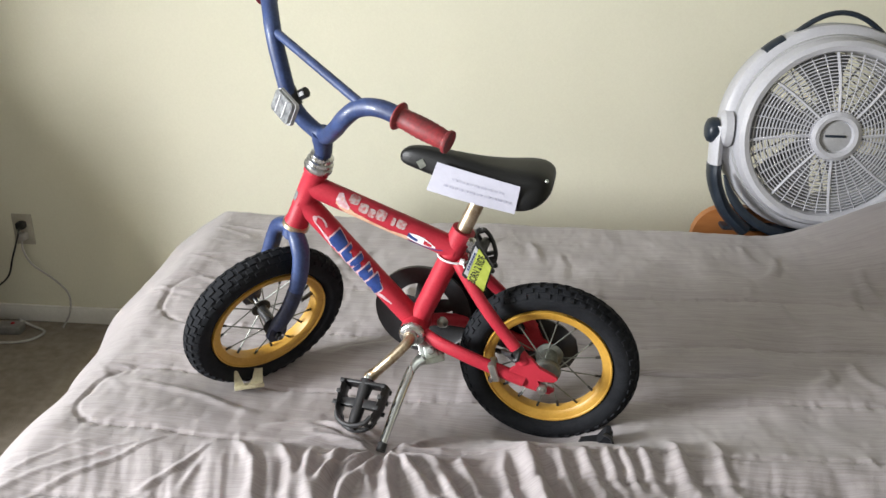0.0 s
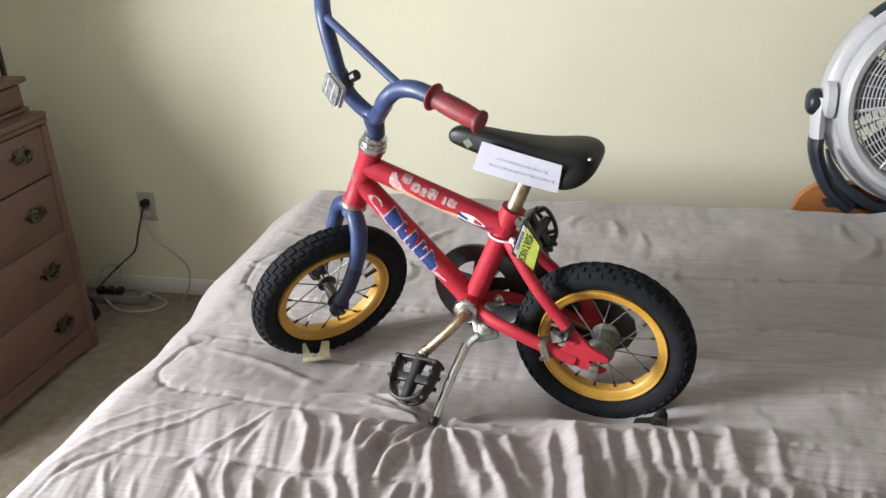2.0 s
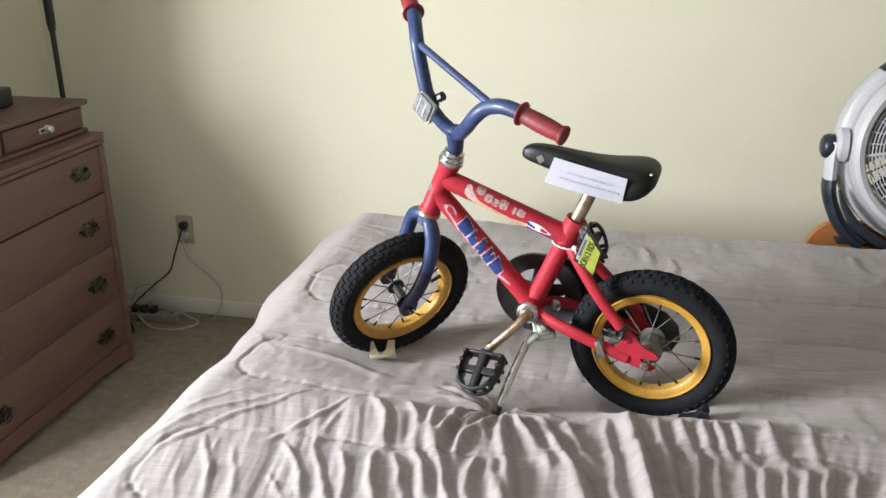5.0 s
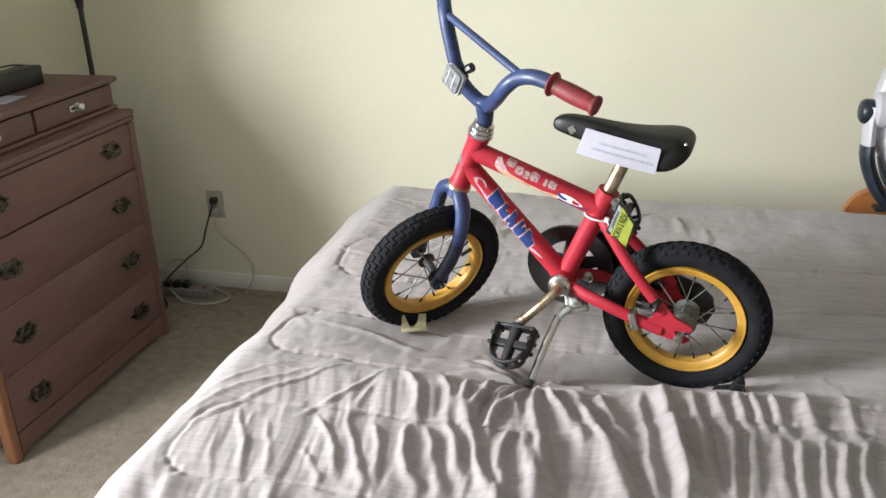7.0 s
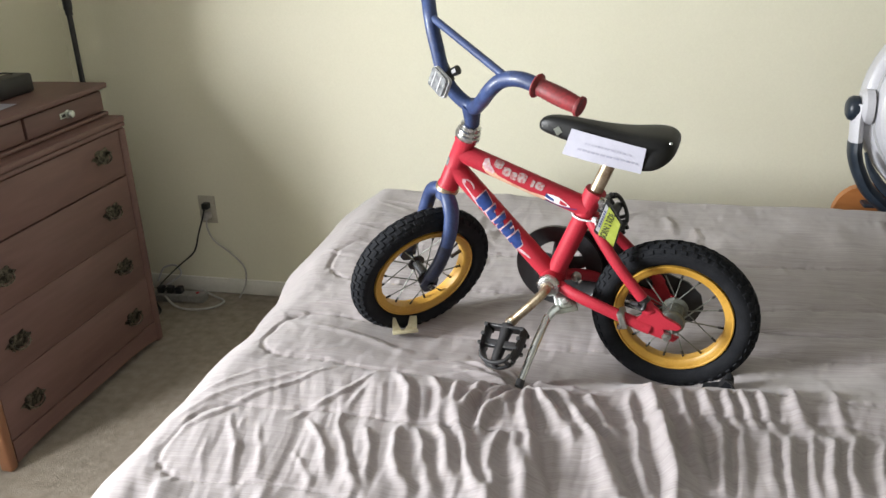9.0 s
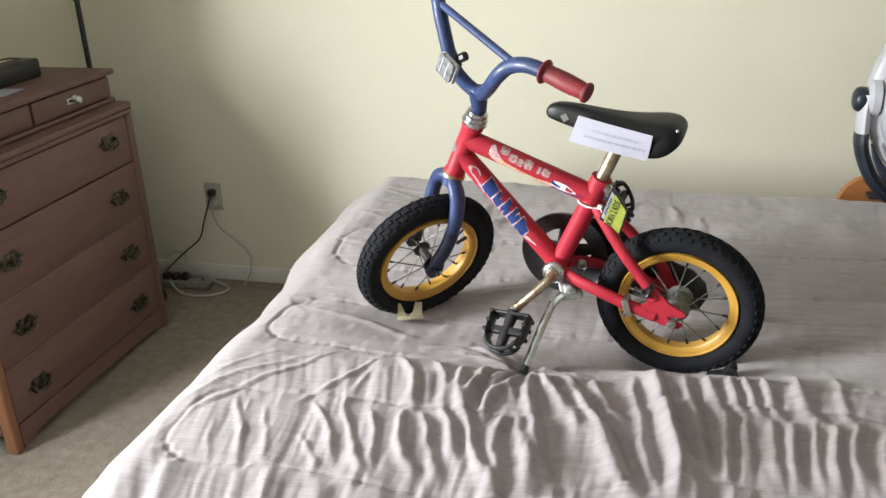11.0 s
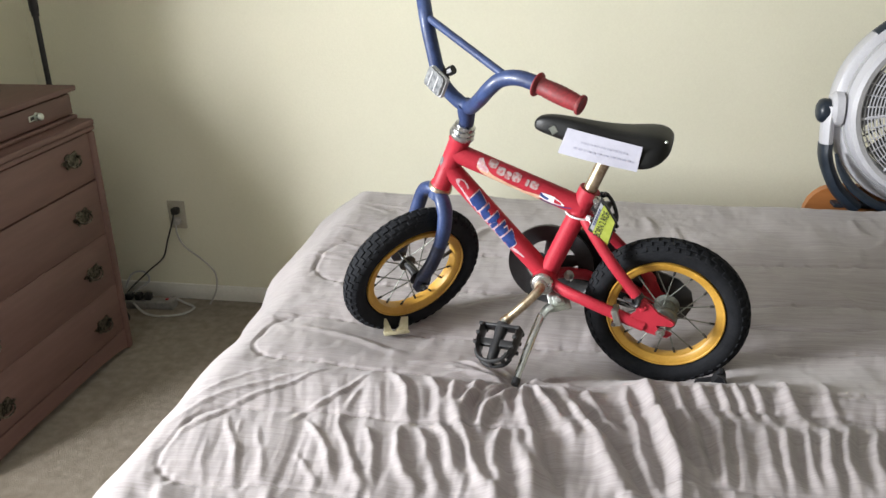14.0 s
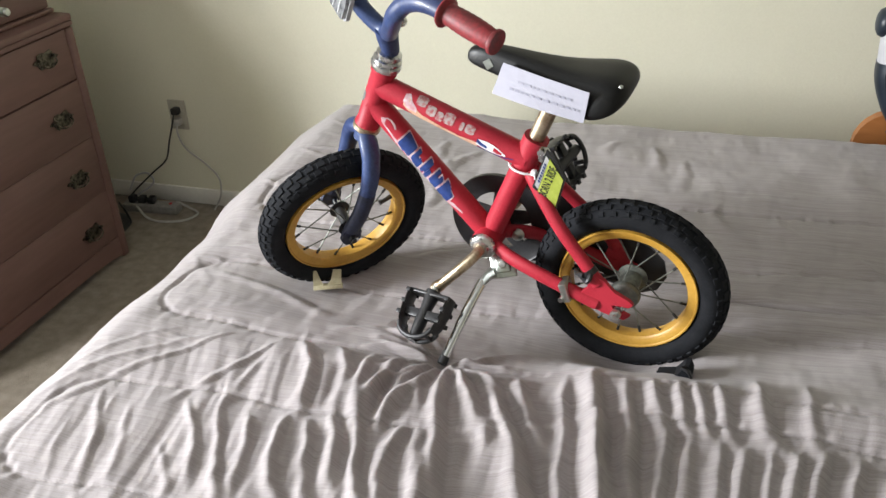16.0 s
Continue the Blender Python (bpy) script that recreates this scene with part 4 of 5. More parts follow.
def pedal(m, label):
    """A black plastic cage pedal: end plates, bars across and a middle barrel. x along the bike, y out, z up."""
    p = thing("pedal", label, "", None)
    p.parent = bike
    p.matrix_local = m
    part("barrel", tube([(0, -0.042, 0), (0, -0.034, 0), (0, -0.01, 0), (0, 0.012, 0), (0, 0.037, 0)], [0.0125, 0.0125, 0.0095, 0.0105, 0.0085], 14), M_BLACK, p)
    for sx in (1, -1):
        bm = tube([(sx * 0.037, -0.036, 0), (sx * 0.0365, -0.005, 0), (sx * 0.034, 0.012, 0), (sx * 0.029, 0.025, 0)], [0.0150, 0.0150, 0.0145, 0.0130], 8, flat=0.30, side=(1, 0, 0))
        for k in range(3):
            y = -0.032 + 0.019 * k
            x = sx * (0.037 if y < 0.005 else 0.037 - 0.2 * (y - 0.005))
            for lo, hi in ((0.011, 0.0165), (-0.0165, -0.011)):
                block(bm, (x - 0.004, y - 0.0035, lo), (x + 0.004, y + 0.0035, hi), 0.001)
        part("cage_side", bm, M_BLACK, p)
    part("cage_end", box((-0.037, -0.0375, -0.012), (0.037, -0.0315, 0.012), 0.002), M_BLACK, p)
    for z in (-0.0105, 0.0105):
        part("cage_end", tube(spline([(-0.031, 0.020, z), (-0.025, 0.031, z), (-0.013, 0.038, z), (0, 0.040, z), (0.013, 0.038, z), (0.025, 0.031, z), (0.031, 0.020, z)], 3), 0.0040, 8), M_BLACK, p)
    for x, y in ((-0.023, 0.0325), (0.0, 0.040), (0.023, 0.0325)):
        part("cage_strut", box((x - 0.0035, y - 0.003, -0.0085), (x + 0.0035, y + 0.002, 0.0085), 0), M_BLACK, p)
    part("web", box((-0.035, -0.008, -0.006), (0.035, 0.006, 0.006), 0.001), M_BLACK, p)
    part("pedal_spindle", tube([(0, -0.056, 0), (0, -0.036, 0)], 0.006, 10), M_STEEL, p)
    return p


pedal(Matrix.Translation((0.284, 0.138, -0.020)) @ pose(0, 0, 0, -32, 6, -10), "black plastic cage pedal")
pedal(Matrix.Translation((0.140, -0.135, 0.136)) @ pose(0, 0, 0, 10, 64, 180), "black plastic cage pedal")


def chain_guard():
    """A black plate over sprocket and chain: a disc with openings in front, a band, and a small disc behind."""
    bm = bmesh.new()
    lathe(bm, [(0.052, 0.003), (0.082, 0.003), (0.085, 0.001), (0.085, -0.006), (0.082, -0.004), (0.052, -0.002)], 48, axis_pose((0.222, -0.048, 0.058), (0, -1, 0)), closed=True)
    lathe(bm, [(0.010, 0.002), (0.026, 0.002), (0.026, -0.002), (0.010, -0.002)], 24, axis_pose((0.222, -0.048, 0.058), (0, -1, 0)), closed=True)
    for k in range(5):
        a = radians(20 + 72 * k)
        d, e = V((math.cos(a), 0, math.sin(a))), V((-math.sin(a), 0, math.cos(a)))
        o = V((0.222, -0.048, 0.058))
        sweep(bm, [o + 0.022 * d, o + 0.056 * d], [0.016, 0.011], 8, flat=0.2, side=(0, 1, 0))
    return bm


add("chain_ring", chain_guard(), M_BLACK, "black sprocket disc with round openings")
plate = [(0.205, 0.140), (0.120, 0.118), (0.020, 0.060), (-0.020, 0.046), (-0.044, 0.022), (-0.050, -0.006), (-0.036, -0.034), (-0.004, -0.048), (0.030, -0.042), (0.052, -0.020), (0.150, 0.010), (0.172, 0.020), (0.160, 0.070), (0.172, 0.105)]
add("chain_guard", prism(bmesh.new(), plate, 0.004, Matrix(((1, 0, 0, 0), (0, 0, 1, -0.062), (0, 1, 0, 0), (0, 0, 0, 1)))), M_BLACK, "black plastic chain guard")
add("chain", tube([(0.222, -0.05, -0.010), (0.100, -0.05, -0.010), (0.0, -0.05, -0.030)], 0.0045, 8), M_BLACK)
add("guard_bolt", lathe(bmesh.new(), [(0, 0.014), (0.006, 0.012), (0.009, 0.006), (0.006, 0.004), (0.010, 0), (0, 0)], 12, axis_pose((0.182, -0.022, 0.052), (0.2, 1, 0.2))), M_STEEL)

# kickstand
stand = thing("kickstand", "chromed steel kickstand propping up the bicycle", "", None)
stand.parent = bike
PLATE = Matrix.Translation((0.1917, 0.0257, 0.0214)) @ pose(0, 0, 0, -48, 12, 16)
add("bracket", box((-0.0205, -0.020, -0.003), (0.0205, 0.020, 0.003), 0.0028, PLATE), M_STEEL, "galvanised pressed bracket", parent=stand)
add("bracket_boss", box((-0.012, -0.012, 0.0032), (0.012, 0.012, 0.006), 0.0025, PLATE), M_STEEL, parent=stand)
add("bracket_bolt", lathe(bmesh.new(), [(0, 0.012), (0.006, 0.011), (0.007, 0.006), (0, 0.006)], 6, PLATE), M_CHROME, parent=stand)
add("leg_socket", tube([(0.204, 0.032, 0.012), (0.213, 0.038, 0.005), (0.2235, 0.052, -0.008)], [0.013, 0.0115, 0.0078], 10, flat=0.6), M_STEEL, parent=stand)
add("stand_leg", tube(spline([(0.2205, 0.046, -0.003), (0.228, 0.080, -0.024), (0.235, 0.120, -0.049), (0.2416, 0.1625, -0.0757)]), [0.0080] * 12 + [0.0072] * 7, 12), M_LEG, parent=stand)
add("rubber_foot", tube([(0.2412, 0.160, -0.0742), (0.2424, 0.171, -0.0810)], 0.0080, 10), M_BLACK, parent=stand)

# zip tie round the seat tube
zt = thing("zip_tie", "", "", None)
zt.parent = bike
cz = V((0.163, 0, 0.194))
add("tie_loop", tube(spline([cz + V((0.026 * math.cos(a) - 0.004, 0.024 * math.sin(a), 0.004 * math.cos(a))) for a in (2 * math.pi * k / 14 for k in range(15))], 3), 0.0018, 6), M_WHITE, parent=zt)
add("tie_lock", box((-0.004, -0.004, -0.004), (0.004, 0.004, 0.004), 0.001, Matrix.Translation(cz + V((-0.022, 0.018, 0.0)))), M_WHITE, parent=zt)
add("tie_tail", tube(spline([cz + V((-0.022, 0.020, 0)), cz + V((-0.027, 0.026, -0.006)), cz + V((-0.028, 0.026, -0.020))]), 0.0014, 6), M_WHITE, parent=zt)

# small novelty plate behind the seat tube
UW = Matrix(((1, 0, 0, 0), (0, 0, 1, 0.028), (0, 1, 0, 0), (0, 0, 0, 1)))  # plates that stand in the bike's plane
tag = thing("bicycle_plate", "small black novelty plate with a lime sticker", "", None)
tag.parent = bike
STK = [V((0.1365, 0, 0.179)), V((0.1053, 0, 0.1457)), V((0.0923, 0, 0.1966)), V((0.1166, 0, 0.2352))]
MID = sum(STK, V((0, 0, 0))) / 4
add("plate_back", prism(bmesh.new(), [((MID + 1.13 * (p - MID)).x, (MID + 1.13 * (p - MID)).z) for p in STK], 0.005, UW), M_BLACK, parent=tag, smooth_=False)


def on_tag(s_, t):
    p = STK[0].lerp(STK[1], s_).lerp(STK[3].lerp(STK[2], s_), t)
    return (p.x, p.z)


add("plate_sticker", prism(bmesh.new(), [on_tag(0.18, 0), on_tag(1, 0), on_tag(1, 1), on_tag(0.18, 1)], 0.001, UW @ Matrix.Translation((0, 0, 0.0032))), M_LIME, parent=tag, smooth_=False)
add("plate_strip", prism(bmesh.new(), [on_tag(0, 0.05), on_tag(0.17, 0.05), on_tag(0.17, 0.95), on_tag(0, 0.95)], 0.001, UW @ Matrix.Translation((0, 0, 0.0032))), M_FAN_GREY, parent=tag, smooth_=False)
for k in range(7):
    t0 = 0.22 + 0.085 * k
    add("print_bar", prism(bmesh.new(), [on_tag(0.05, t0), on_tag(0.13, t0), on_tag(0.13, t0 + 0.045), on_tag(0.05, t0 + 0.045)], 0.0006, UW @ Matrix.Translation((0, 0, 0.0041))), M_DECAL_BLUE, parent=tag, smooth_=False)


def lettering(words, length, height, m, material, parent):
    """Flat letters in one mesh, set on the pose m: centred, x along the line, y up the letters."""
    data = bpy.data.curves.new("lettering", "FONT")
    data.body, data.align_x, data.align_y, data.extrude, data.offset = words, "CENTER", "CENTER", 0.01, 0.012
    carrier = bpy.data.objects.new("lettering", data)
    me = bpy.data.meshes.new_from_object(carrier)
    bpy.data.objects.remove(carrier)
    xs, ys = [v.co.x for v in me.vertices], [v.co.y for v in me.vertices]
    me.transform(m @ Matrix.Diagonal((length / (max(xs) - min(xs)), height / (max(ys) - min(ys)), 0.02, 1)))
    me.materials.append(material)
    ob = new("lettering", me)
    ob.parent = parent
    return ob


ALONG = (STK[3] - STK[0]).normalized()
RISE = V((0, 1, 0)).cross(ALONG)
WORDS = Matrix((ALONG, RISE, V((0, 1, 0)))).transposed().to_4x4()
SPOT = STK[0].lerp(STK[1], 0.44).lerp(STK[3].lerp(STK[2], 0.44), 0.49)
lettering("BORN 2 RIDE", 0.052, 0.0125, Matrix.Translation((SPOT.x, 0.028 + 0.0041, SPOT.z)) @ WORDS, M_BLACK, tag)
add("plate_bolt", lathe(bmesh.new(), [(0, 0.010), (0.006, 0.009), (0.0075, 0.004), (0.0075, 0), (0, 0)], 10, axis_pose((0.1273, 0.0171, 0.2313), (0, 1, 0))), M_CHROME, parent=tag)


# ---- things on and by the bicycle ----
def paper_note():
    """A strip of paper taped along the saddle's side, slightly curled."""
    corners = [V((0.178, 0.031, 0.366)), V((0.048, 0.064, 0.351)), V((0.056, 0.066, 0.307)), V((0.192, 0.033, 0.322))]
    note = thing("paper_note", "white strip of paper with faint handwriting stuck on the saddle", "paper", BIKE)
    nrm = (corners[1] - corners[0]).cross(corners[3] - corners[0]).normalized()
    nrm = nrm if nrm.y > 0 else -nrm

    def at(s_, t, lift=0.0):
        p = corners[0].lerp(corners[1], s_).lerp(corners[3].lerp(corners[2], s_), t)
        curl = 0.004 * math.sin(math.pi * s_ * 1.2) * (0.3 + t) + 0.006 * (1 - s_) ** 3 * t
        return p + nrm * (curl + lift)

    def sheet(s0, s1, t0, t1, lift, n=14, k=5, thick=0.0004):
        bm = bmesh.new()
        for off in (0, thick):
            g = [[bm.verts.new(at(s0 + (s1 - s0) * i / n, t0 + (t1 - t0) * j / k, lift + off)) for j in range(k + 1)] for i in range(n + 1)]
            for i in range(n):
                for j in range(k):
                    bm.faces.new((g[i][j], g[i + 1][j], g[i + 1][j + 1], g[i][j + 1]))
        return bm
    part("sheet", sheet(0, 1, 0, 1, 0), M_PAPER, note)
    rnd = random.Random(2)
    for t, s0, s1 in ((0.36, 0.24, 0.86), (0.62, 0.17, 0.95)):
        s_ = s0
        while s_ < s1:
            w = rnd.uniform(0.02, 0.07)
            part("ink_bar", sheet(s_, min(s_ + w, s1), t, t + 0.07, 0.0008, 2, 1), M_INK, note)
            s_ += w + 0.02


paper_note()


def wheel_clip():
    """A folded beige clip that holds the front tyre on the bed: a foot and two pointed ears."""
    clip = thing("wheel_clip", "folded beige plastic clip holding the front tyre on the bed", "clip", CLIP)
    part("foot", box((-0.026, -0.006, -0.004), (0.026, 0.012, 0.003), 0.001), M_BEIGE, clip)
    m = Matrix(((1, 0, 0, 0), (0, 0, 1, 0), (0, 1, 0, 0), (0, 0, 0, 1)))
    part("ear", prism(bmesh.new(), [(-0.026, 0), (-0.006, 0), (-0.010, 0.008), (-0.018, 0.030), (-0.024, 0.032)], 0.002, m), M_BEIGE, clip, smooth=False)
    part("ear", prism(bmesh.new(), [(-0.004, 0), (0.024, 0), (0.026, 0.030), (0.012, 0.031), (0.006, 0.012)], 0.002, m), M_BEIGE, clip, smooth=False)


CLIP = Matrix.Translation((-0.462, 1.488, top_at(-0.462, 1.488) + 0.013)) @ pose(0, 0, 0, -14, 0, 22)
wheel_clip()


def wheel_chock():
    """A black ribbed plastic wedge behind the back tyre."""
    at = (0.135, 1.388)
    ch = thing("wheel_chock", "small black plastic wedge under the rear tyre on the bed", "wedge", Matrix.Translation((*at, top_at(*at) - 0.004)) @ pose(0, 0, 0, 0, 0, -8))
    m = Matrix(((1, 0, 0, 0), (0, 0, 1, 0), (0, 1, 0, 0), (0, 0, 0, 1)))
    part("wedge", prism(bmesh.new(), [(-0.020, -0.016), (0.036, -0.016), (0.037, 0.018), (0.032, 0.030), (0.025, 0.029), (0.012, 0.009), (-0.014, 0.001)], 0.030, m), M_TYRE, ch, smooth=False)
    for x in (-0.008, 0.008, 0.024):
        part("rib", box((x - 0.003, -0.022, -0.010), (x + 0.003, -0.017, 0.004 + 0.1 * (x + 0.02)), 0.001), M_BLACK, ch)
    part("strap", tube(spline([(0.022, -0.012, 0.030), (0.034, -0.016, 0.026), (0.039, -0.014, 0.006), (0.034, -0.018, -0.012)]), 0.005, 8, flat=0.5), M_BLACK, ch)


wheel_chock()

# ---- the chest of drawers ----
def chest():
    X, Y0, Y1, BACK = -1.75, 1.686, 2.525, -2.19
    c = thing("chest_of_drawers", "dark mahogany chest of drawers with brass bail pulls", "dresser", pose(0, 0, 0))
    part("carcass", box((BACK, Y0 + 0.012, 0.07), (X - 0.016, Y1 - 0.012, 0.835), 0.003), M_WOOD, c)
    part("step_top", box((BACK, Y0 - 0.006, 0.836), (X + 0.008, Y1 - 0.004, 0.858), 0.006), M_WOOD, c)
    part("step_moulding", box((BACK, Y0, 0.818), (X + 0.004, Y1, 0.8355), 0.006), M_WOOD, c)
    part("upper_case", box((BACK, Y0 + 0.04, 0.8585), (-1.812, Y1 - 0.018, 0.950), 0.002), M_WOOD, c)
    part("upper_moulding", box((-1.815, Y0 + 0.034, 0.859), (-1.792, Y1 - 0.012, 0.874), 0.006), M_WOOD, c)
    part("top", box((BACK - 0.01, Y0 + 0.022, 0.9505), (-1.785, Y1 - 0.004, 0.969), 0.006), M_WOOD, c)
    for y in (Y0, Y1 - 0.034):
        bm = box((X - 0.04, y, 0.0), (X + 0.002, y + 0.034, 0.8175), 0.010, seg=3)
        # near stile: the window light it catches is put into its colour
        part("corner_post", bm, M_WOOD_LIT if y == Y0 else M_WOOD, c, "rounded front stile")
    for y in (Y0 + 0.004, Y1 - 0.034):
        # back feet share the light-brightened wood
        part("back_foot", box((BACK, y, 0), (BACK + 0.05, y + 0.03, 0.0695), 0.004), M_WOOD_LIT, c)
    part("side_panel", box((BACK, Y0 + 0.004, 0.06), (X - 0.041, Y0 + 0.0115, 0.817), 0.002), M_WOOD, c)
    part("apron", prism(bmesh.new(), [(Y0 + 0.036, 0.085), (Y0 + 0.036, 0.012), (Y0 + 0.10, 0.022), (Y0 + 0.2, 0.028), (Y1 - 0.2, 0.028), (Y1 - 0.10, 0.022), (Y1 - 0.036, 0.012), (Y1 - 0.036, 0.085)], 0.02, Matrix(((0, 0, 1, X - 0.012), (1, 0, 0, 0), (0, 1, 0, 0), (0, 0, 0, 1)))), M_WOOD, c)

    def bail_pull(parent, y, z, x):
        """A pierced brass back plate with a hanging bail."""
        out = []
        for k in range(28):
            a = 2 * math.pi * k / 28
            r = 1 + 0.16 * math.cos(6 * a) + 0.06 * math.cos(10 * a + 1)
            out.append((0.047 * r * math.cos(a), 0.024 * r * math.sin(a)))
        m = Matrix(((0, 0, 1, x + 0.0015), (1, 0, 0, y), (0, 1, 0, z), (0, 0, 0, 1)))
        h = part("pull_plate", prism(bmesh.new(), out, 0.003, m), M_BRASS, parent, "tarnished brass pull", smooth=False)
        part("bail", tube(spline([(x + 0.006, y - 0.032, z + 0.004), (x + 0.016, y - 0.030, z - 0.010), (x + 0.018, y - 0.012, z - 0.020), (x + 0.018, y + 0.012, z - 0.020), (x + 0.016, y + 0.030, z - 0.010), (x + 0.006, y + 0.032, z + 0.004)]), 0.0032, 8), M_BRASS, h)
        for s_ in (-1, 1):
            part("post", lathe(bmesh.new(), [(0, 0.012), (0.005, 0.010), (0.004, 0.005), (0.006, 0), (0, 0)], 10, axis_pose((x + 0.003, y + 0.032 * s_, z + 0.005), (1, 0, 0))), M_BRASS, h)

    for z0, z1, pz in ((0.657, 0.814, 0.753), (0.4605, 0.652, 0.560), (0.2665, 0.459, 0.357), (0.088, 0.265, 0.160)):
        d = part("drawer", box((X - 0.02, Y0 + 0.036, z0), (X - 0.004, Y1 - 0.036, z1), 0.003 if z0 > 0.6 else 0.0012), M_WOOD, c)
        for y in (1.838, 2.376):
            bail_pull(d, y, pz, X - 0.004)
    for y0, y1, py in ((Y0 + 0.048, 2.104, 1.936), (2.116, Y1 - 0.026, 2.312)):
        d = part("small_drawer", box((-1.815, y0, 0.878), (-1.799, y1, 0.944), 0.003), M_WOOD, c)
        k = part("knob", lathe(bmesh.new(), [(0, 0.022), (0.010, 0.020), (0.013, 0.014), (0.008, 0.008), (0.008, 0.003), (0.014, 0), (0, 0)], 16, axis_pose((-1.799, py, 0.911), (1, 0, 0))), M_STEEL, d, "small tarnished metal knob")
        if py > 2.2:
            part("knob_plate", box((-1.799, py - 0.040, 0.902), (-1.796, py + 0.012, 0.920), 0.001), M_STEEL, d)
            part("key_slot", box((-1.7962, py - 0.034, 0.906), (-1.7952, py - 0.016, 0.916), 0), M_BLACK, d)


chest()


def television():
    tv = thing("television", "flat black television standing on the chest of drawers", "television", pose(-2.095, 2.0, 0.9695))
    part("panel", box((-0.02, -0.62, 0.075), (0.012, 0.325, 0.62), 0.006), M_BLACK, tv)
    part("screen", box((0.0125, -0.605, 0.095), (0.0145, 0.312, 0.606), 0), M_SCREEN, tv, "dark switched-off screen")
    part("stand_neck", box((-0.02, -0.19, 0.010), (0.005, -0.09, 0.0745), 0.004), M_BLACK, tv)
    part("stand_foot", box((-0.09, -0.28, 0), (0.045, 0.02, 0.012), 0.004), M_BLACK, tv)


television()


def cable_box():
    b = thing("sound_bar", "low black plastic sound bar on the chest of drawers", "sound bar", pose(-1.985, 2.0, 0.9695))
    part("body", box((-0.040, -0.30, 0.0), (0.035, 0.375, 0.060), 0.008, seg=3), M_BLACK, b)
    part("cable", tube(spline([(-0.01, 0.34, 0.062), (0.0, 0.28, 0.074), (-0.015, 0.22, 0.072), (0.01, 0.18, 0.066), (0.0, 0.10, 0.063)]), 0.003, 6), M_CORD_B, b)
    part("label", box((0.0, 0.16, 0.0603), (0.014, 0.20, 0.061), 0), M_WHITE, b)


cable_box()
card = thing("paper_slip", "white slip of paper lying on the chest of drawers", "paper", pose(-1.905, 2.135, 0.9695, 0, 0, 4))
part("sheet", box((-0.035, -0.052, 0.0), (0.035, 0.052, 0.0012)), M_PAPER, card)


def lamp_pole():
    p = thing("floor_lamp", "thin black metal floor lamp pole between chest and wall", "lamp", pose(-1.985, 2.665, 0))
    part("base", lathe(bmesh.new(), [(0, 0.022), (0.03, 0.022), (0.10, 0.012), (0.12, 0.004), (0.12, 0), (0, 0)], 32), M_BLACK, p)
    part("pole", tube([(0, 0, 0.02), (0, 0, 1.18)], 0.0095, 12), M_BLACK, p)
    part("coupling", lathe(bmesh.new(), [(0, 1.17), (0.013, 1.17), (0.013, 1.185), (0.0155, 1.19), (0.0155, 1.85), (0, 1.85)], 16), M_BLACK, p)


lamp_pole()


# ---- outlet, cords and power strip ----
def outlet():
    o = thing("wall_outlet", "almond plastic duplex outlet on the wall with two plugs in it", "outlet", pose(-1.727, WALL_Y, 0.367, 90, 0, 0))
    part("plate", box((-0.037, -0.058, 0.0), (0.037, 0.058, 0.006), 0.003), M_PLATE, o)
    for y in (-0.02, 0.02):
        part("receptacle", lathe(bmesh.new(), [(0, 0.009), (0.015, 0.009), (0.017, 0.006), (0, 0.006)], 20, Matrix.Translation((0, y, 0))), M_PLATE, o)
    part("screw", lathe(bmesh.new(), [(0, 0.008), (0.003, 0.007), (0.003, 0.005), (0, 0.005)], 8), M_STEEL, o)
    return o


socket = outlet()


def cord(owner, label, pts, r, material, plug=None):
    inv = owner.matrix_basis.inverted()
    c = part("cord", tube([inv @ p for p in spline(pts, 8)], r, 8), material, owner, label)
    if plug:
        part("plug", box((-0.014, -0.030, -0.013), (0.014, 0.0, 0.013), 0.005, inv @ Matrix.Translation(plug), 3), material, c)


def power_strip():
    s_ = thing("power_strip", "white power strip lying on the carpet by the wall", "power strip", pose(-1.84, 2.835, 0, 0, 0, 4))
    part("body", box((-0.13, -0.026, 0.0), (0.10, 0.026, 0.034), 0.006, seg=3), M_STRIP, s_)
    for x in (-0.09, -0.05, -0.01):
        part("plug", box((x - 0.014, -0.016, 0.0342), (x + 0.014, 0.014, 0.062), 0.005, seg=3), M_BLACK, s_)
    part("switch", box((0.060, -0.006, 0.0342), (0.072, 0.006, 0.039), 0.002), M_RED, s_, "small red rocker switch")
    return s_


strip = power_strip()
cord(socket, "black power cord plugged into the outlet", [(-1.722, 2.905, 0.388), (-1.730, 2.895, 0.35), (-1.765, 2.90, 0.27), (-1.80, 2.905, 0.19), (-1.87, 2.90, 0.13), (-1.93, 2.87, 0.075), (-1.95, 2.84, 0.05)], 0.0033, M_CORD_B, (-1.722, 2.932, 0.389))
cord(socket, "white power cord hanging from the outlet to the floor", [(-1.722, 2.91, 0.347), (-1.720, 2.90, 0.30), (-1.695, 2.90, 0.245), (-1.63, 2.905, 0.19), (-1.585, 2.91, 0.13), (-1.585, 2.90, 0.06), (-1.61, 2.88, 0.006)], 0.0035, M_CORD_W, (-1.722, 2.932, 0.347))
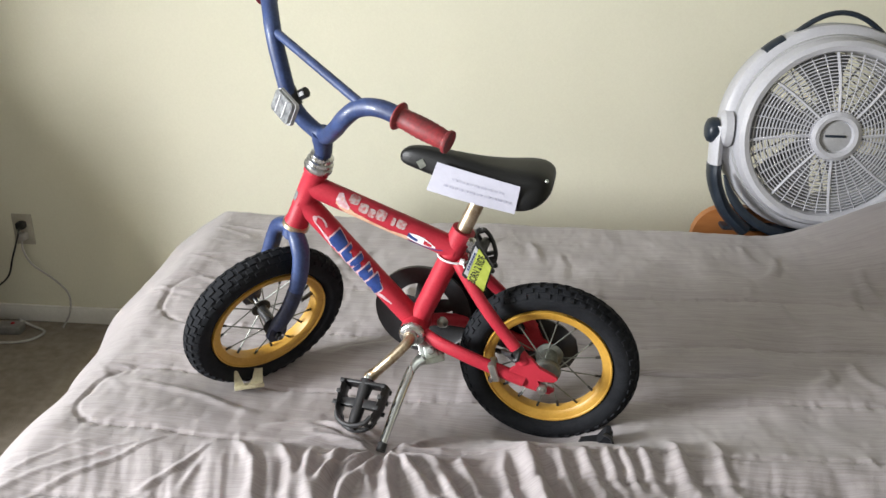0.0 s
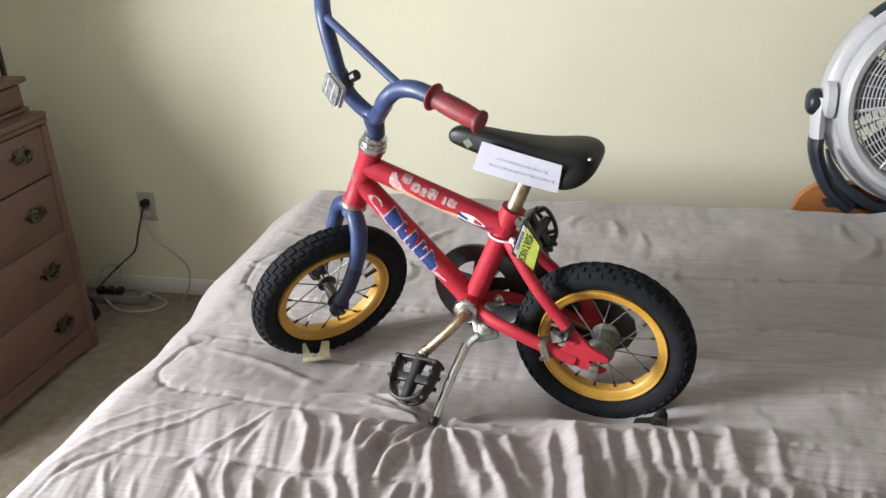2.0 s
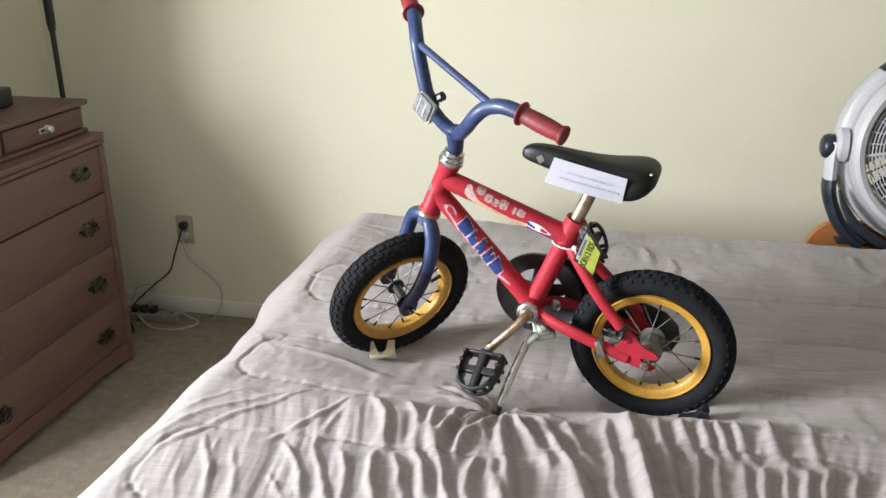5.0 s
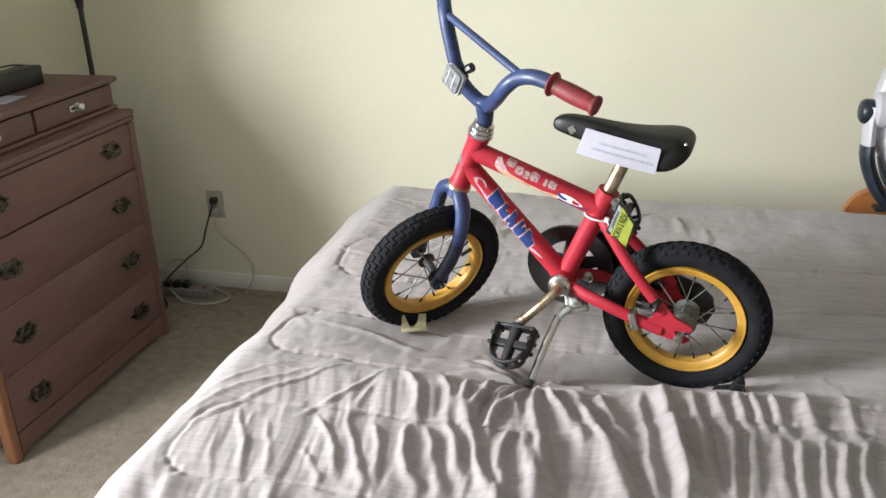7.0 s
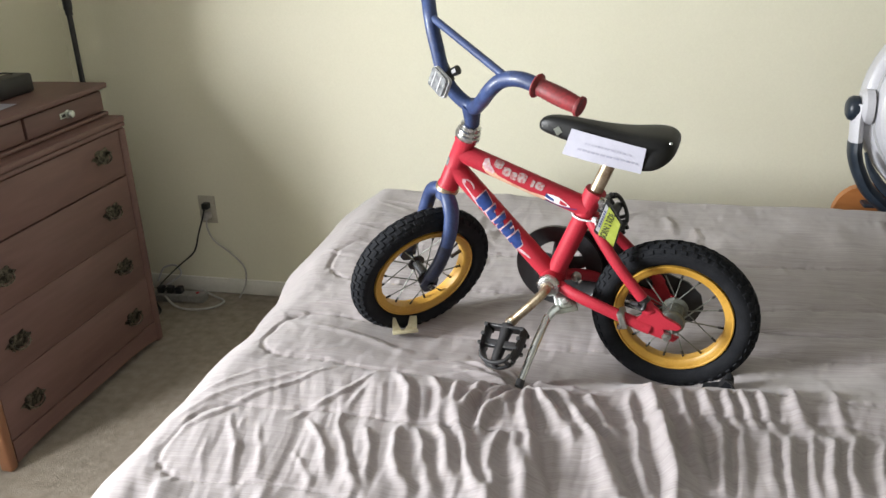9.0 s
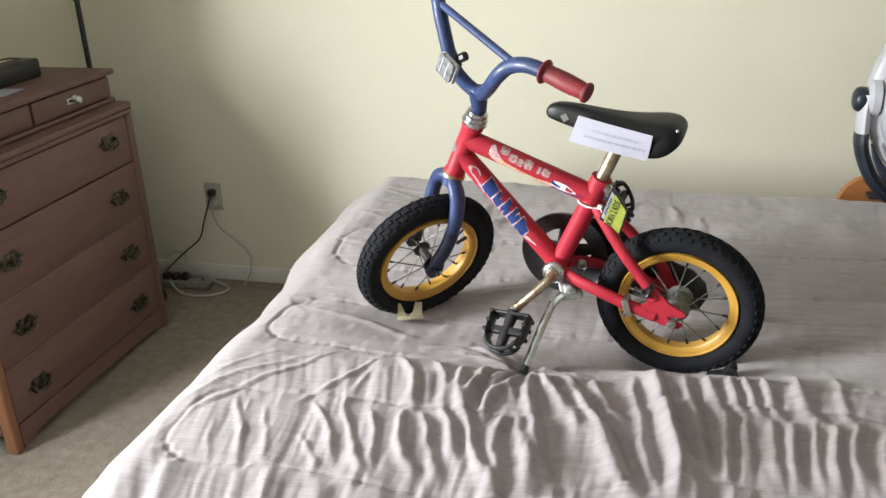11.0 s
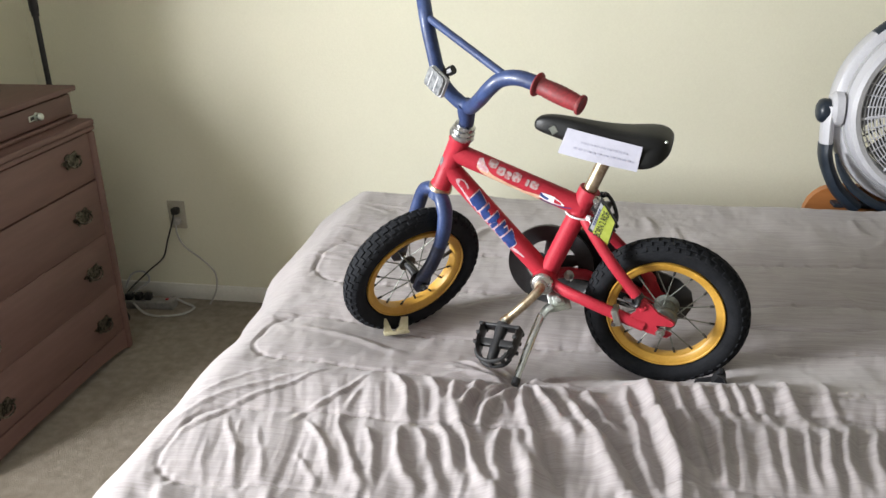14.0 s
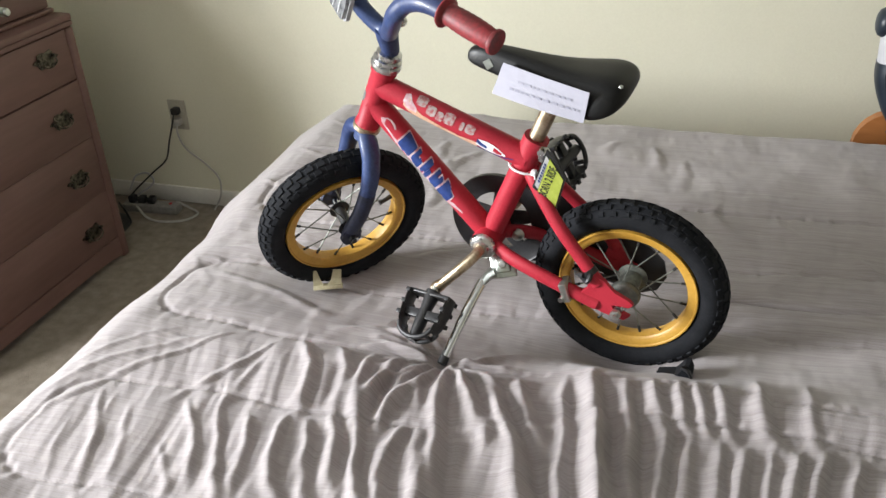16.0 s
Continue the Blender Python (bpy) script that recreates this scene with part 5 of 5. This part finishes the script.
cord(strip, "white cord looped on the carpet", [(-1.90, 2.80, 0.03), (-1.83, 2.76, 0.008), (-1.75, 2.75, 0.006), (-1.68, 2.78, 0.006), (-1.66, 2.84, 0.006), (-1.72, 2.87, 0.012), (-1.76, 2.86, 0.04)], 0.0045, M_CORD_W)
cord(strip, "black cord on the carpet behind the chest", [(-1.96, 2.78, 0.05), (-1.90, 2.74, 0.02), (-1.87, 2.70, 0.006), (-1.90, 2.62, 0.006), (-1.96, 2.60, 0.006)], 0.004, M_CORD_B)
cord(strip, "grey cord bundle behind the chest", [(-1.97, 2.87, 0.06), (-1.95, 2.90, 0.11), (-1.90, 2.91, 0.12), (-1.87, 2.89, 0.09), (-1.92, 2.85, 0.055)], 0.004, M_FAN_GREY)


# ---- fan on its stool ----
def bench():
    """A low bench behind the bed; its rounded end board stands up to the mattress."""
    s_ = thing("bench", "low orange wooden bench with a rounded board, behind the bed", "bench", pose(0.834, 2.60, 0))
    part("seat", box((-0.22, -0.06, 0.615), (0.22, 0.09, 0.65), 0.008), M_OAK, s_)
    out = [(-0.318, 0.30), (0.318, 0.30)]
    for k in range(7):
        a = radians(90 * k / 6)
        out.append((0.228 + 0.09 * math.cos(a), 0.615 + 0.09 * math.sin(a)))
    for k in range(7):
        a = radians(90 + 90 * k / 6)
        out.append((-0.228 + 0.09 * math.cos(a), 0.615 + 0.09 * math.sin(a)))
    bm = prism(bmesh.new(), out, 0.03, Matrix(((1, 0, 0, 0), (0, 0, 1, -0.08), (0, 1, 0, 0), (0, 0, 0, 1))))
    part("end_board", bm, M_OAK, s_, "rounded orange board", smooth=False)
    for x, y in ((-0.19, -0.03), (0.19, -0.03), (-0.19, 0.065), (0.19, 0.065)):
        part("leg", box((x - 0.02, y - 0.02, 0), (x + 0.02, y + 0.02, 0.6145), 0.004), M_OAK, s_)


bench()


def fan():
    """A large drum fan: x to its right, y up, z towards the room."""
    f = thing("drum_fan", "large white drum fan with a dark stand and carrying handle", "fan", Matrix.Translation((0.823, 2.475, 0.938)) @ pose(0, 0, 0, 86, 0, 0) @ Matrix.Diagonal((0.95, 0.95, 0.95, 1)))
    R = 0.222
    housing = [(R, 0.055), (R + 0.005, 0.066), (R + 0.018, 0.071), (R + 0.030, 0.064), (R + 0.036, 0.048), (R + 0.037, 0.014), (R + 0.056, 0.010), (R + 0.066, 0.002), (R + 0.070, -0.015), (R + 0.068, -0.06), (R + 0.045, -0.10), (R, -0.118), (R - 0.012, -0.112), (R - 0.004, -0.06), (R - 0.004, 0.02)]
    part("housing", lathe(bmesh.new(), housing, 96, closed=True), M_FAN, f, "glossy white plastic drum")
    # grey ring standing in for the shade in the drum's groove
    part("groove_shade", lathe(bmesh.new(), [(R + 0.0355, 0.022), (R + 0.0400, 0.021), (R + 0.0430, 0.0135), (R + 0.0365, 0.0125)], 96, closed=True), M_FAN_GREY, f)

    def grille(z, bulge):
        bm = bmesh.new()
        n = 18
        for k in range(1, n):
            r = 0.060 + (R - 0.060) * k / n
            zz = z + bulge * (1 - (r / R) ** 2)
            lathe(bm, [(r - 0.0013, zz - 0.002), (r + 0.0013, zz - 0.002), (r + 0.0013, zz + 0.002), (r - 0.0013, zz + 0.002)], 96, closed=True)
        for k in range(40):
            a = 2 * math.pi * k / 40
            pts = []
            for i in range(7):
                r = 0.055 + (R + 0.002 - 0.055) * i / 6
                b = a + 0.10 * (i / 6)
                pts.append((r * math.cos(b), r * math.sin(b), z + bulge * (1 - (r / R) ** 2) + 0.001))
            sweep(bm, pts, 0.0017 if k % 5 else 0.0045, 5)
        return bm

    part("front_grille", grille(0.050, 0.018), M_FAN, f, "white grille of rings and ribs")
    part("hub_ring", lathe(bmesh.new(), [(0.043, 0.066), (0.046, 0.078), (0.056, 0.080), (0.066, 0.074), (0.067, 0.064), (0.05, 0.060)], 48, closed=True), M_FAN, f)
    part("hub_cap", lathe(bmesh.new(), [(0, 0.070), (0.030, 0.069), (0.0435, 0.066), (0.0435, 0.060), (0, 0.060)], 40), M_FAN_GREY, f)
    part("badge", box((-0.028, -0.0035, 0.0695), (0.028, 0.0035, 0.0715), 0.001), M_FAN_DARK, f)
    bm = bmesh.new()
    for k in range(24):
        a = 2 * math.pi * k / 24
        sweep(bm, [(0.05 * math.cos(a), 0.05 * math.sin(a), -0.10), (R * math.cos(a), R * math.sin(a), -0.10)], 0.003, 5)
    for k in range(1, 10):
        r = 0.05 + (R - 0.05) * k / 10
        lathe(bm, [(r - 0.0015, -0.103), (r + 0.0015, -0.103), (r + 0.0015, -0.099), (r - 0.0015, -0.099)], 72, closed=True)
    part("rear_grille", bm, M_FAN_BLADE, f)
    part("motor", lathe(bmesh.new(), [(0, 0.02), (0.05, 0.015), (0.06, -0.01), (0.062, -0.09), (0, -0.095)], 32), M_FAN_BLADE, f)
    for k in range(5):
        a0 = 2 * math.pi * k / 5 + 0.3
        bm = bmesh.new()
        rows = []
        for i in range(9):
            r = 0.052 + (R - 0.012 - 0.052) * i / 8
            row = []
            for j in range(7):
                t = j / 6 - 0.5
                a = a0 + t * (0.62 + 0.25 * i / 8) + 0.18 * i / 8
                row.append((r * math.cos(a), r * math.sin(a), -0.03 + t * 0.055 - 0.012 * (2 * t) ** 2))
            rows.append(row)
        for off in (0, -0.002):
            g = [[bm.verts.new((x, y, z + off)) for x, y, z in row] for row in rows]
            for i in range(8):
                for j in range(6):
                    bm.faces.new((g[i][j], g[i + 1][j], g[i + 1][j + 1], g[i][j + 1]))
        part("blade", bm, M_FAN_BLADE, f)
    # pivots, stand and handle
    for s_ in (-1, 1):
        x = s_ * (R + 0.055)
        part("pivot_boss", lathe(bmesh.new(), [(0, 0.020), (0.040, 0.018), (0.050, 0.008), (0.052, -0.012), (0, -0.012)], 32, axis_pose((x, 0, 0.0), (s_, 0, 0))), M_FAN, f)
        part("knob", lathe(bmesh.new(), [(0, 0.034), (0.020, 0.032), (0.031, 0.026), (0.036, 0.015), (0.035, 0.0), (0, 0.0)], 24, axis_pose((x + s_ * 0.022, -0.006, 0.0), (s_, 0, 0))), M_FAN_DARK, f, "dark blue tilt knob")
        part("stand_shoulder", tube(spline([(x + s_ * 0.018, 0.01, 0.0), (x + s_ * 0.020, -0.04, 0), (x + s_ * 0.018, -0.102, 0)]), 0.037, 12, flat=0.5, side=(1, 0, 0)), M_FAN, f)
        arm = spline([(x + s_ * 0.018, -0.100, 0), (x + s_ * 0.016, -0.135, 0), (x + s_ * 0.002, -0.18, 0.0), (x - s_ * 0.030, -0.24, 0.005), (x - s_ * 0.085, -0.292, 0.01)])
        part("stand_arm", tube(arm, 0.040, 12, flat=0.5, side=(1, 0.3, 0)), M_FAN_DARK, f, "dark navy plastic stand arm")
        rail = spline([(s_ * (R + 0.050), -0.125, 0.035), (s_ * (R + 0.030), -0.175, 0.045), (s_ * (R - 0.010), -0.228, 0.055), (s_ * (R - 0.070), -0.268, 0.06), (s_ * (R - 0.13), -0.289, 0.06)])
        part("foot_rail", tube(rail, [0.004 + 0.009 * min(1, i / 8) for i in range(len(rail))], 10, flat=0.7), M_FAN_DARK, f, "dark curved front rail of the stand")
    part("stand_base", box((-0.25, -0.299, -0.10), (0.25, -0.286, 0.0), 0.006), M_FAN_DARK, f)
    arc = [(0.268 * math.sin(radians(a)), 0.272 * math.cos(radians(a)) + 0.046 * math.cos(radians(a * 2.7)), -0.02) for a in range(-32, 33, 4)]
    ends = [(0.266 * math.sin(radians(-38)), 0.266 * math.cos(radians(-38)), -0.02)] + arc + [(0.266 * math.sin(radians(38)), 0.266 * math.cos(radians(38)), -0.02)]
    part("handle", tube(ends, 0.012, 12, flat=0.6, side=(0, 1, 0)), M_FAN_DARK, f, "dark arched carrying handle")
    for s_ in (-1, 1):
        part("lug_inset", lathe(bmesh.new(), [(0, 0.004), (0.008, 0.003), (0.010, 0), (0, 0)], 14, Matrix.Translation((s_ * 0.158, 0.240, -0.006)) @ pose(0, 0, 0, 0, 0, -35 * s_) @ Matrix.Diagonal((1.5, 0.8, 1, 1))), M_FAN, f)
        part("handle_lug", tube(spline([(s_ * 0.145, 0.243, -0.02), (s_ * 0.166, 0.230, -0.02), (s_ * 0.192, 0.208, -0.02)]), 0.026, 10, flat=0.6, side=(0, 1, 0)), M_FAN_DARK, f)


fan()
